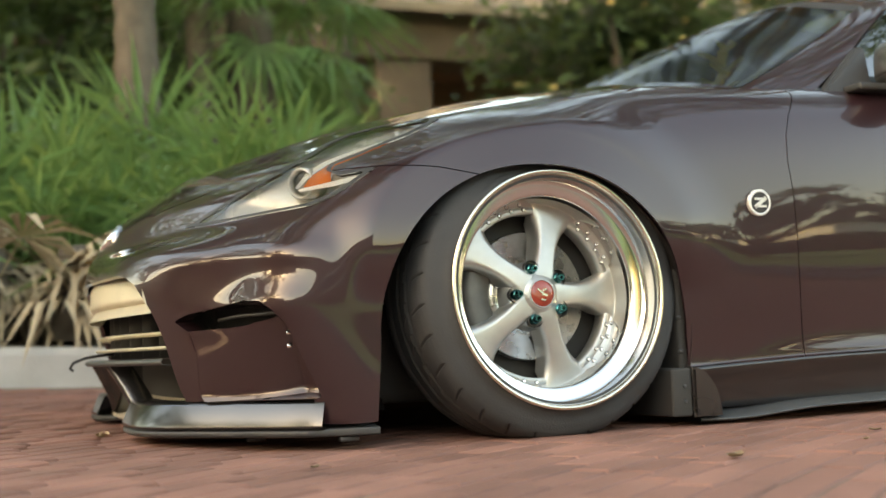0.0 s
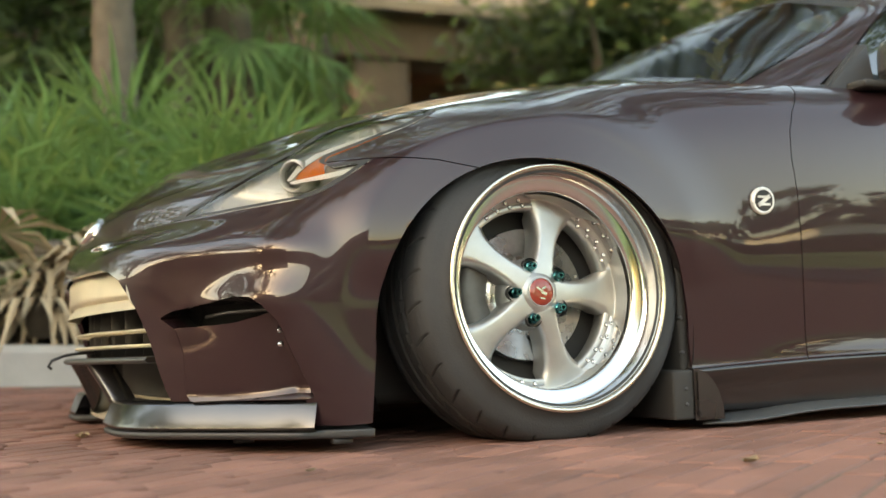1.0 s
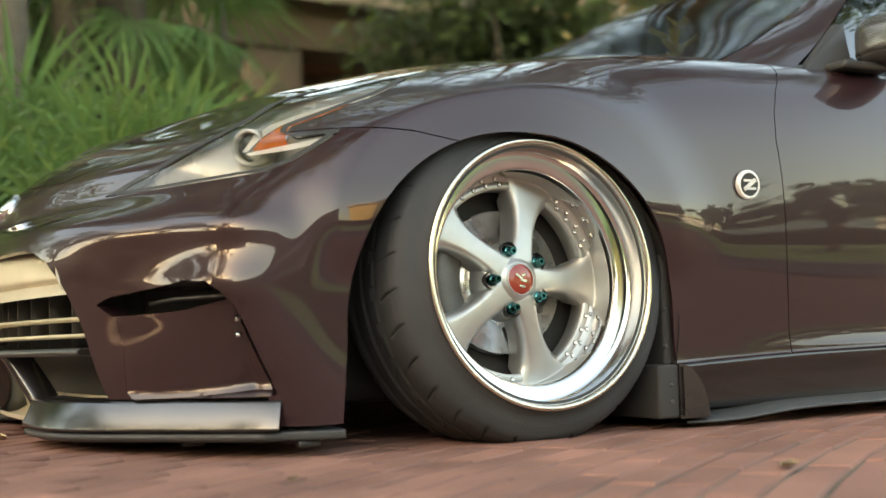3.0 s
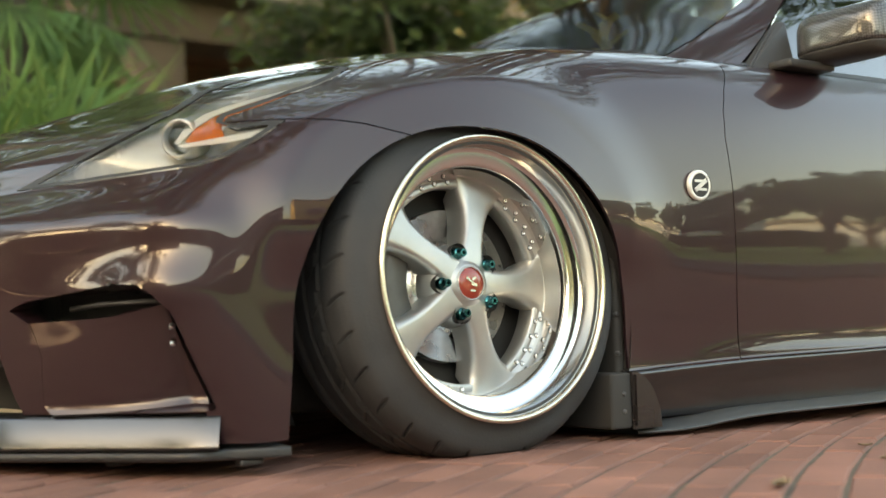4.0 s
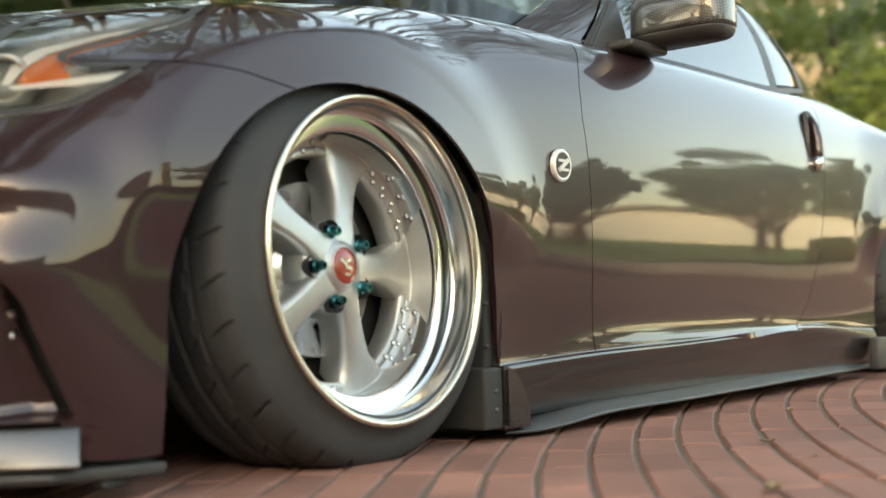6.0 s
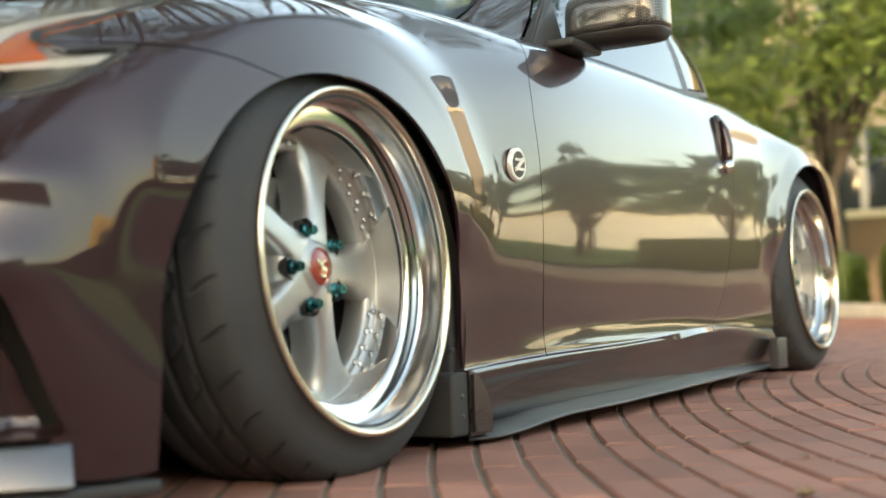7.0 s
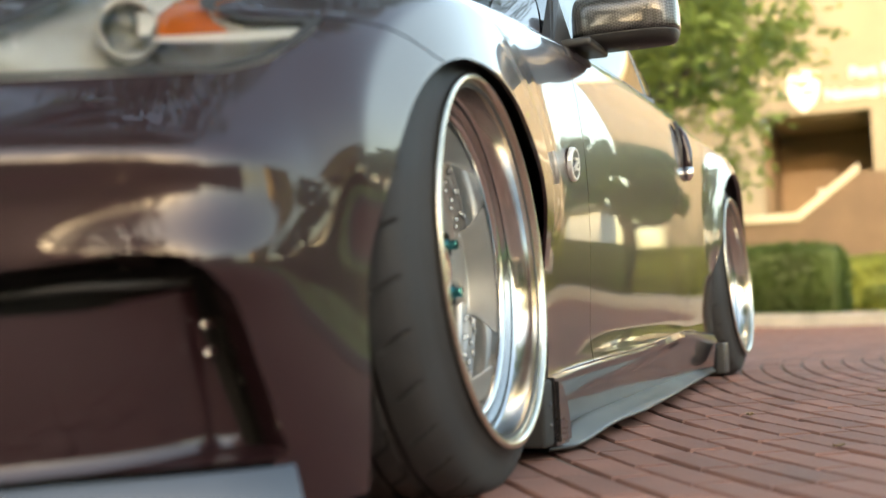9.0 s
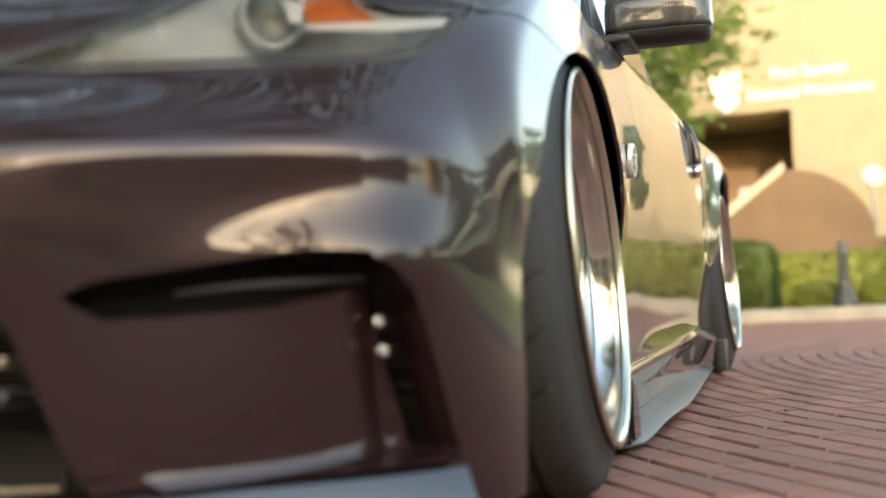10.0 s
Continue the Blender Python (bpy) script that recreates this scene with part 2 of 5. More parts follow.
LINE_RIDGE = [(-.62, 0, .655), (-.555, -.09, .672), (-.475, -.155, .695), (-.375, -.21, .728), (-.265, -.25, .762), (-.15, -.27, .79), (-.02, -.28, .82), (.14, -.29, .848),
              (.345, -.30, .875), (.56, -.31, .893), (1.2, -.70, .82), (1.65, -.70, .82), (2.1, -.62, .82), (2.55, -.58, .77), (3.0, -.50, .72), (3.05, -.30, .735), (3.06, 0, .735)]
LINE_KEEL = [(-.60, 0, .665), (-.53, 0, .692), (-.45, 0, .717), (-.35, 0, .747), (-.24, 0, .778), (-.125, 0, .806), (0.0, 0, .834), (.15, 0, .86),
             (.345, 0, .885), (.52, 0, .90), (1.2, -.62, .83), (1.65, -.62, .83), (2.1, -.55, .82), (2.55, -.5, .77), (3.0, -.4, .72), (3.0, -.2, .735), (3.0, 0, .735)]
LINES = [LINE_SILL, LINE_LOW, LINE_WAIST, LINE_MID, LINE_HIGH, LINE_CHEEK, LINE_CREST, LINE_HOOD, LINE_RIDGE, LINE_KEEL]


def body_points(s_list, v_list):
    """Points of the body's skin: s counts the stations from the nose, v the lines from the sill."""
    along = np.stack([evenly(line, s_list) for line in LINES])
    steps = np.sqrt(np.linalg.norm(np.diff(np.stack([np.asarray(l, float)[:9] for l in LINES]), axis=0), axis=2).mean(axis=1))
    knots = np.concatenate([[0], np.cumsum(steps)])
    return spline(knots, along, np.interp(v_list, range(len(LINES)), knots))


S_FRONT = np.concatenate([np.linspace(0, 5, 150, endpoint=False), np.linspace(5, 8.4, 120, endpoint=False), np.linspace(8.4, 9.7, 26)])
S_BACK = np.concatenate([np.linspace(8.6, 9.4, 30, endpoint=False), np.linspace(9.4, 13.6, 130, endpoint=False), np.linspace(13.6, 16, 30)])
V_ALL = np.concatenate([np.linspace(0, 6.5, 110, endpoint=False), np.linspace(6.5, 9, 36)])
V_SIDE = np.linspace(0, 6.4, 100)


def flare(q, arch_at, outside, width, edge, lean, sweep):
    """How far the flank moves out to form the flat band round a wheel opening and the hollow beyond it."""
    fade = min(1.0, max(0.0, (q[2] - 0.29) / 0.19))
    fade = fade * fade * (3 - 2 * fade)
    if fade <= 0 or q[1] > -0.66:
        return 0.0
    d = max(0.0, outside(q))
    band = width * (0.25 + 0.75 * fade)
    sweep *= 1.0 if q[0] > arch_at[0] + .1 else 0.5 + 0.5 * ramp(q[0] - arch_at[0], -.1, .1)
    reach = band + sweep
    if d > reach:
        return 0.0
    dx, dz = q[0] - arch_at[0], max(0.0, q[2] - arch_at[1])
    top = dz / max(1e-6, math.hypot(dx, dz))
    side = edge[0] if dx < 0 else edge[2]
    goal = side + (edge[1] - side) * top + min(d, band) * (lean[0] + (lean[1] - lean[0]) * top * top) + .15 * (q[2] - .47) * (1 - top)
    out = min(0.036, max(0.0, q[1] - goal)) * fade
    k = (d - band) / sweep
    # rounded crease, then a hollow that runs out into the body
    soft = 0.004 / sweep
    k = (k + math.sqrt(k * k + soft * soft)) / 2
    return out * max(0.0, 1 - k) ** 2


def bell(x, middle, width):
    return math.exp(-((x - middle) / width) ** 2)


def ramp(x, a, b):
    f = min(1.0, max(0.0, (x - a) / (b - a)))
    return f * f * (3 - 2 * f)


def skin(s_list, v_list):
    """The bare skin, with the raised band round each wheel opening, the brow over the scoop and the ledge at the door's foot."""
    p = body_points(s_list, v_list)
    for row in p:
        for q in row:
            if q[0] < -.36 and q[1] < -.4 and q[2] < .5:
                tall = .016 + .022 * ramp(-q[1], .62, .82)
                out = (.001 + .012 * ramp(-q[1], .65, .82)) * ramp(-q[1], .58, .68) * ramp(-q[0], .49, .60) * bell(q[2], .298, tall)
                out += .011 * bell(q[2], .405, .028) * ramp(-q[1], .50, .68) * ramp(-q[0], .45, .58)
                q[0] -= out * .72
                q[1] -= out * .69
            if q[1] < -.8 and .4 < q[0] < 2.0 and q[2] < .24:
                q[1] -= .0075 * ramp(q[0], .42, .90) * ramp(-q[0], -1.8, -1.25) * min(1.0, max(0.0, (.200 - q[2]) / .045)) ** 2
            q[1] -= flare(q, (-.025, .20), FRONT_ARCH, .074, (-.937, -.937, -.920), (.05, .27), .14) + flare(q, (2.55, .29), REAR_ARCH, .055, (-.908, -.905, -.864), (.06, .35), .34)
    return sheet([[tuple(q) for q in row] for row in p])


def mirrored(bm):
    """The same panel on the other flank."""
    out = bm.copy()
    for v in out.verts:
        v.co.y = -v.co.y
    bmesh.ops.reverse_faces(out, faces=out.faces[:])
    return out


def arch(cx, cz, rx, rz, flat):
    def outside(co):
        dx, dz = abs(co[0] - cx), co[2] - cz
        if dz < 0:
            return dx - rx - 0.08 * -dz
        return ((dx / rx) ** flat + (dz / rz) ** flat) ** (1 / flat) * rx - rx
    return outside


FRONT_ARCH = arch(-0.025, 0.20, 0.362, 0.374, 2.15)
REAR_ARCH = arch(2.55, 0.29, 0.372, 0.365, 2.1)
def largest(bm):
    """Keeps only the biggest connected piece of a panel."""
    left, best = set(bm.faces), set()
    while left:
        todo, piece = [left.pop()], set()
        while todo:
            f = todo.pop()
            piece.add(f)
            for e in f.edges:
                for g in e.link_faces:
                    if g in left:
                        left.discard(g)
                        todo.append(g)
        best = max(best, piece, key=len)
    bmesh.ops.delete(bm, geom=[f for f in bm.faces if f not in best], context="FACES")
    return bm


def both(bm):
    """Joins a panel with its mirror image across the car's middle."""
    other = mirrored(bm)
    me = bpy.data.meshes.new("half")
    other.to_mesh(me)
    other.free()
    bm.from_mesh(me)
    bpy.data.meshes.remove(me)
    bmesh.ops.remove_doubles(bm, verts=[v for v in bm.verts if abs(v.co.y) < 0.002], dist=0.0015)
    return bm


def less(f, gap=0.0):
    return lambda co: -f(co) - gap


def pushed(bm, f):
    """Sinks a panel along its normals by f(place)."""
    bm.normal_update()
    new_places = [(v, v.co - v.normal * f(v.co)) for v in bm.verts]
    for v, co in new_places:
        v.co = co
    return bm


def clear_glass(name, tint, rough=0.0, ior=1.52):
    m = bpy.data.materials.new(name)
    m.use_nodes = True
    t = m.node_tree
    t.nodes.clear()
    out, mix = t.nodes.new("ShaderNodeOutputMaterial"), t.nodes.new("ShaderNodeMixShader")
    see, shine, fres = t.nodes.new("ShaderNodeBsdfTransparent"), t.nodes.new("ShaderNodeBsdfGlossy"), t.nodes.new("ShaderNodeFresnel")
    see.inputs[0].default_value = (*tint, 1)
    shine.inputs["Roughness"].default_value = rough
    fres.inputs[0].default_value = ior
    t.links.new(fres.outputs[0], mix.inputs[0])
    t.links.new(see.outputs[0], mix.inputs[1])
    t.links.new(shine.outputs[0], mix.inputs[2])
    t.links.new(mix.outputs[0], out.inputs[0])
    return m


TINTED = clear_glass("tinted_glass", (0.10, 0.115, 0.11), ior=4.2)
SCREEN = clear_glass("screen_glass", (0.40, 0.46, 0.44), rough=0.10, ior=2.3)
LENS = clear_glass("lamp_lens", (0.93, 0.94, 0.92))
SATIN = material("satin_silver", (0.80, 0.80, 0.78), rough=0.3, metal=0.25)
AMBER = material("amber_reflector", (0.52, 0.12, 0.02), rough=0.25, coat=0.6)
CHROME = material("chrome", (0.85, 0.85, 0.84), rough=0.07, metal=1.0)
LAMPCUP = material("lamp_bowl", (0.50, 0.50, 0.48), rough=0.25, metal=0.15, vary=0.2, scale=12)
SHROUD = material("lamp_surround", (0.24, 0.235, 0.20), rough=0.2, coat=0.5, vary=0.2, scale=10)
LIPMETAL = material("satin_rim_lip", (0.74, 0.70, 0.61), rough=0.22, metal=1.0, vary=0.06, scale=9)
RED = material("red_enamel", (0.30, 0.035, 0.02), rough=0.2, coat=0.8)
ANODISED = material("anodised_nut", (0.03, 0.16, 0.17), rough=0.22, metal=0.9, random_tint=0.5)
CLOTH = material("seat_cloth", (0.015, 0.015, 0.016), rough=0.9)
YELLOW = material("yellow_petals", (0.62, 0.52, 0.14), rough=0.7, vary=0.2, scale=20)

carbon = CARBON.node_tree
wave = carbon.nodes.new("ShaderNodeTexChecker")
wave.inputs["Scale"].default_value = 210
wave.inputs["Color1"].default_value, wave.inputs["Color2"].default_value = (0.012, 0.012, 0.013, 1), (0.085, 0.085, 0.088, 1)
turned = carbon.nodes.new("ShaderNodeMapping")
turned.inputs["Rotation"].default_value = (0.6, 0.6, 0.78)
co_node = carbon.nodes.new("ShaderNodeTexCoord")
carbon.links.new(co_node.outputs["Object"], turned.inputs["Vector"])
carbon.links.new(turned.outputs[0], wave.inputs["Vector"])
carbon.links.new(wave.outputs[0], carbon.nodes["Principled BSDF"].inputs["Base Color"])

# flakes and faint orange peel in the paint
paint = PAINT.node_tree
flake = paint.nodes.new("ShaderNodeTexNoise")
flake.inputs["Scale"].default_value, flake.inputs["Detail"].default_value = 900, 2
pc = paint.nodes.new("ShaderNodeTexCoord")
paint.links.new(pc.outputs["Object"], flake.inputs["Vector"])
fb = paint.nodes.new("ShaderNodeBump")
fb.inputs["Strength"].default_value, fb.inputs["Distance"].default_value = 0.12, 0.0006
paint.links.new(flake.outputs[0], fb.inputs["Height"])
paint.links.new(fb.outputs[0], paint.nodes["Principled BSDF"].inputs["Normal"])
peel = paint.nodes.new("ShaderNodeTexNoise")
peel.inputs["Scale"].default_value, peel.inputs["Detail"].default_value = 55, 1
paint.links.new(pc.outputs["Object"], peel.inputs["Vector"])
cb = paint.nodes.new("ShaderNodeBump")
cb.inputs["Strength"].default_value, cb.inputs["Distance"].default_value = 0.03, 0.0006
paint.links.new(peel.outputs[0], cb.inputs["Height"])
paint.links.new(cb.outputs[0], paint.nodes["Principled BSDF"].inputs["Coat Normal"])

# ---- the car ----
car = thing("sports_car", "low dark aubergine sports coupe on wide polished wheels", "car")
HOOD = polygon([(-.762, .3), (-.762, 0), (-.752, -.15), (-.728, -.27), (-.655, -.41), (-.56, -.50), (-.40, -.60), (-.165, -.70), (.05, -.728), (.345, -.757),
                (.585, -.772), (.60, -.745), (.555, -.5), (.515, -.2), (.50, 0), (.50, .3)], (0, 1))
LAMP = polygon([(-.688, .490), (-.62, .490), (-.559, .494), (-.497, .499), (-.461, .512), (-.419, .537), (-.366, .573), (-.428, .568), (-.436, .580), (-.424, .592), (-.375, .610), (-.311, .637),
                (-.27, .652), (-.235, .669), (-.172, .702), (-.176, .716), (-.25, .718), (-.309, .706), (-.361, .684), (-.461, .624), (-.562, .568), (-.645, .518)], (0, 2))
BUMPER_TOP = graph([(-2, .60), (-.70, .56), (-.44, .578), (-.364, .575), (-.248, .567), (-.15, .548), (-.1, .53), (0, .4)], (0, 2))
DOOR_FRONT = graph([(.0, .655), (.144, .655), (.34, .650), (.51, .648), (.60, .642), (.66, .650), (.71, .672), (.772, .722), (.9, .80)], (2, 0))
DOOR_REAR = graph([(.0, 1.56), (.158, 1.575), (.17, 1.62), (.22, 1.685), (.32, 1.745), (.43, 1.785), (.57, 1.825), (.68, 1.845), (.78, 1.90), (.95, 1.98)], (2, 0))
MOUTH = polygon([(.6, .394), (-.40, .389), (-.455, .379), (-.497, .362), (-.534, .325), (-.553, .295), (-.575, .243), (-.597, .17), (-.610, .132), (-.622, .106), (-.622, -.2), (.6, -.2)], (1, 2))
SCOOP = polygon([(-.606, .276), (-.636, .289), (-.72, .301), (-.79, .310), (-.838, .306), (-.858, .290), (-.868, .266), (-.871, .24), (-.879, .16), (-.884, .108), (-.668, .106), (-.655, .118), (-.655, .20), (-.640, .250)], (1, 2))

front = cut(skin(S_FRONT, V_ALL), FRONT_ARCH)
rear = cut(skin(S_BACK, V_SIDE), REAR_ARCH)
front = cut(front, lambda co: co[0] + 1.2 if co[1] > -0.3 and co[2] < 0.5 else 0.0 - LAMP(co) - 0.0015)
not_mouth = lambda co: -MOUTH(co) if co[0] < -0.5 else 1.0
not_scoop = lambda co: -SCOOP(co) if co[0] < -0.42 else 1.0
bumper_bm = flange(cut(front.copy(), not_scoop), 0.05, lambda co: co[0] < -0.45 and 0.08 < co[2] < 0.33 and co[1] < -0.4)
bumper_bm = cut(cut(cut(bumper_bm, less(HOOD, 0.0012)), lambda co: -BUMPER_TOP(co) - 0.0012 if co[0] > -0.5 else 1.0), not_mouth)
bumper_bm = cut(cut(bumper_bm, lambda co: 0.0 - co[0]), lambda co: co[2] - 0.106 if co[1] > -0.876 else 1.0)
bumper = part("front_bumper", both(flange(bumper_bm, 0.012, lambda co: co[1] < -0.003 and not (co[0] < -0.42 and 0.09 < co[2] < 0.34 and -0.90 < co[1] < -0.60))), PAINT, car)
part("hood", flange(both(cut(front.copy(), lambda co: HOOD(co) - 0.0012)), 0.012), PAINT, car)
fender_bm = cut(cut(front.copy(), less(HOOD, 0.0012)), lambda co: BUMPER_TOP(co) - 0.0012 if co[0] < -0.05 else 1.0)
fender_bm = cut(cut(fender_bm, lambda co: -DOOR_FRONT(co) - 0.0012), lambda co: co[0] + 0.52)
COWL = polygon([(.50, .3), (.50, 0), (.555, -.5), (.602, -.772), (.80, -.79), (1.5, -.79), (1.5, .3)], (0, 1))
fender_bm = cut(fender_bm, less(COWL))
fender_other = mirrored(fender_bm)
part("fender", flange(fender_bm, 0.006), PAINT, car)
part("fender", flange(fender_other, 0.014), PAINT, car)
door_bm = cut(cut(rear.copy(), lambda co: DOOR_FRONT(co) - 0.0012), lambda co: -DOOR_REAR(co) - 0.0012)
door_other = mirrored(door_bm)
door = part("door", flange(door_bm, 0.014), PAINT, car)
part("door", flange(door_other, 0.014), PAINT, car)
quarter_bm = cut(rear.copy(), lambda co: DOOR_REAR(co) - 0.0012)
part("rear_quarter", both(flange(quarter_bm, 0.014)), PAINT, car)
front.free()
rear.free()

# block added behind the lower door edge; its dark colour shades the gaps
part("gap_shade_block", bevelled((0.42, -0.845, 0.12), (1.95, 0.845, 0.74), 0.04), DARK, car)
# two more dark filler blocks, shade under the body put into their colour
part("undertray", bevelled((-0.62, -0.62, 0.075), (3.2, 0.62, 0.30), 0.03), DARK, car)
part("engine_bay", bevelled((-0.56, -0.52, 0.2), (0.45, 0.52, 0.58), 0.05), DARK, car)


def wheel_well(cx, cz, r, outer, inner, sign):
    rows = []
    for i in range(41):
        a = math.pi * (-0.12 + 1.24 * i / 40)
        rows.append([(cx + r * math.cos(a), sign * y, cz + r * math.sin(a)) for y in (outer, outer + 0.05, (outer + inner) / 2, inner)] + [(cx, sign * inner, cz)])
    return sheet(rows)


for sign in (1, -1):
    part("wheel_well", wheel_well(-0.025, 0.215, 0.376, -0.897, -0.53, sign), BLACK, car)
    part("wheel_well", wheel_well(2.55, 0.29, 0.38, -0.855, -0.5, sign), BLACK, car)

# scoop panel set back in the bumper, its box coloured dark for shade
scoop_skin = skin(S_FRONT[:150], V_ALL[:60])
panel_bm = cut(scoop_skin.copy(), lambda co: SCOOP(co) - 0.0004)
panel_bm = cut(panel_bm, lambda co: 0.2535 - 0.03 * (co[1] + 0.645) - co[2])
panel_bm = cut(panel_bm, lambda co: co[1] + 0.845 + 0.18 * max(0.0, 0.24 - co[2]))
pushed(panel_bm, lambda co: 0.055 * min(1.0, max(0.0, (-co[1] - 0.655) / 0.190)) ** 2 - 0.012 * max(0.0, 1 - max(0.0, co[2] - 0.10) / 0.018))
back_bm = pushed(cut(scoop_skin.copy(), lambda co: SCOOP(co) + 0.012), lambda co: 0.10)
scoop_skin.free()
for one, two in ((panel_bm, back_bm), (mirrored(panel_bm), mirrored(back_bm))):
    part("scoop_panel", flange(one, 0.012), PAINT, car)
    part("scoop_back", flange(two, -0.09), DARK, car)
for y, z in ((-.826, .241), (-.829, .214)):
    b = part("scoop_bolt", lathe([(-.004, .0005), (-.004, .004), (-.002, .006), (.006, .006)], 14), CHROME, car)
    b.matrix_world = pose(-.548, y, z, 0, 0, 68)
part("fog_bar", tube([(-.66, -.67, .274), (-.63, -.73, .280), (-.57, -.82, .282)], 0.004), BLACK, car)


# lamps
def headlight(sign):
    lamp = new("headlight")
    lamp.parent = car
    lamp["label"] = "arrow-shaped lamp with amber strip under clear lens"
    inner = skin(S_FRONT[:226], V_ALL[55:146])

    def side(bm):
        return bm if sign > 0 else mirrored(bm)
    on_flank = lambda f: (lambda co: f(co) if co[1] < -0.3 or co[2] > 0.52 else -1.0)
    part("lens", side(flange(cut(inner.copy(), on_flank(lambda co: LAMP(co) - 0.001)), 0.006)), LENS, lamp, "clear lens").visible_shadow = False
    bowl = pushed(cut(inner.copy(), on_flank(lambda co: LAMP(co) + 0.004)), lambda co: 0.012 + 0.075 * min(1.0, max(0.0, LAMP(co) / 0.035)))
    part("bowl", side(bowl), LAMPCUP, lamp)
    strip = polygon([(-.493, .554), (-.463, .556), (-.446, .559), (-.440, .578), (-.426, .593), (-.386, .612), (-.328, .637), (-.262, .660), (-.30, .654), (-.35, .639), (-.395, .622), (-.428, .608), (-.466, .583)], (0, 2))
    part("amber_strip", side(pushed(cut(inner.copy(), strip), lambda co: 0.010)), AMBER, lamp, "amber reflector")
    rim = polygon([(-.503, .549), (-.447, .5575), (-.39, .566), (-.402, .554), (-.449, .545), (-.499, .543)], (0, 2))
    part("chrome_strip", side(pushed(cut(inner.copy(), rim), lambda co: 0.008)), SATIN, lamp)
    top = polygon([(-.498, .552), (-.466, .5825), (-.428, .6075), (-.395, .6215), (-.35, .6375), (-.28, .653), (-.26, .667), (-.35, .644), (-.398, .629), (-.433, .615), (-.472, .589), (-.506, .551)], (0, 2))
    shroud = polygon([(-.70, .49), (-.66, .497), (-.630, .521), (-.605, .548), (-.565, .577), (-.505, .607), (-.43, .640), (-.38, .661), (-.34, .70), (-.47, .64), (-.57, .585), (-.68, .53)], (0, 2))
    part("lamp_shroud", side(pushed(largest(cut(cut(cut(inner.copy(), shroud), on_flank(lambda co: LAMP(co) + 0.002)), lambda co: -0.43 - co[0])), lambda co: 0.012)), SHROUD, lamp, "dark lamp surround")
    part("chrome_strip", side(pushed(cut(inner.copy(), top), lambda co: 0.008)), SATIN, lamp)
    inner.free()
    seal = cut(cut(skin(S_FRONT[:226], V_ALL[55:146]), on_flank(lambda co: LAMP(co) + 0.0005)), lambda co: 0.0055 - LAMP(co))
    part("lens_seal", side(pushed(seal, lambda co: -0.0012)), BLACK, lamp, "thin dark lens seal")
    eye = part("projector", lathe([(.05, .033), (.0, .035), (-.006, .034), (-.009, .031), (-.004, .0275), (.010, .026)], 48), LAMPCUP, lamp, "pale projector ring")
    part("projector_bowl", lathe([(.012, .026), (.022, .018), (.026, .0005)], 40), LAMPCUP, lamp).matrix_world = pose(-.475, -.691 * sign, .562, 4, 0, -52 if sign > 0 else 232 + 180)
    ball = part("projector_glass", lathe([(.008, .0265), (.000, .024), (-.006, .017), (-.009, .009), (-.010, .0005)], 40), LENS, lamp)
    for o in (eye, ball):
        o.matrix_world = pose(-.475, -.691 * sign, .562, 4, 0, -52 if sign > 0 else 180 + 52 + 180)
    return lamp


headlight(1)
headlight(-1)

# mouth: number-plate beam, grille, slats, blade and lip
beam_bm = sheet([[(-.850 + 0.090 * (y / .53) ** 2 + 0.012 * abs((z - .3565) / .0345) ** 8, y * (1.08 - (z - .322) * 2.2), z) for y in np.linspace(-.50, .50, 41)] for z in np.linspace(.322, .391, 13)], flip=False)
part("bumper_beam", flange(beam_bm, 0.03), CHAMPAGNE, car, "champagne satin metal beam")
for y in (-.368, -.335, .335, .368):
    part("beam_slot", bevelled((-.8512 + .32 * y * y, y - .0015, .338), (-.81 + .32 * y * y, y + .0015, .352), 0.001, 1), BLACK, car)
# dark sheet added behind the grille; its colour stands for the depth's shade
part("grille_back", sheet([[(-.70 + 0.15 * y * y, y, z) for y in np.linspace(-.58, .58, 15)] for z in (.09, .2, .33)]), DARK, car)


def slat(z, front, width, thick, mat, name, depth=0.05):
    ys = np.linspace(-width, width, 31)
    rows = []
    for dx, dz in ((depth, thick / 2), (0.006, thick / 2), (0, 0), (0.006, -thick / 2), (depth, -thick / 2)):
        rows.append([(front + dx + 0.30 * y * y, y, z + dz) for y in ys])
    return part(name, flange(sheet(rows), 0.001), mat, car)


slat(.254, -.835, .545, .008, CHAMPAGNE, "grille_slat")
slat(.222, -.840, .555, .008, CHAMPAGNE, "grille_slat")
for y in np.linspace(-.42, .42, 9):
    part("grille_rib", bevelled((-.80 + .3 * y * y, y - .003, .20), (-.72 + .2 * y * y, y + .003, .33), 0.002, 1), BLACK, car)
slat(.192, -.868, .572, .014, GREYLIP, "front_blade", 0.075)

# lip: a silver strip round the bottom of the bumper, on a black splitter
def lip_row(out, z):
    pts = evenly(LINE_SILL, np.linspace(0.95, 4.22, 60))
    rows = []
    for i, p in enumerate(pts):
        q = pts[min(i + 1, 59)] - pts[max(i - 1, 0)]
        n = Vector((q[1], -q[0], 0)).normalized()
        rows.append((p[0] + n.x * out, p[1] + n.y * out, z(i / 59) if callable(z) else z))
    return rows


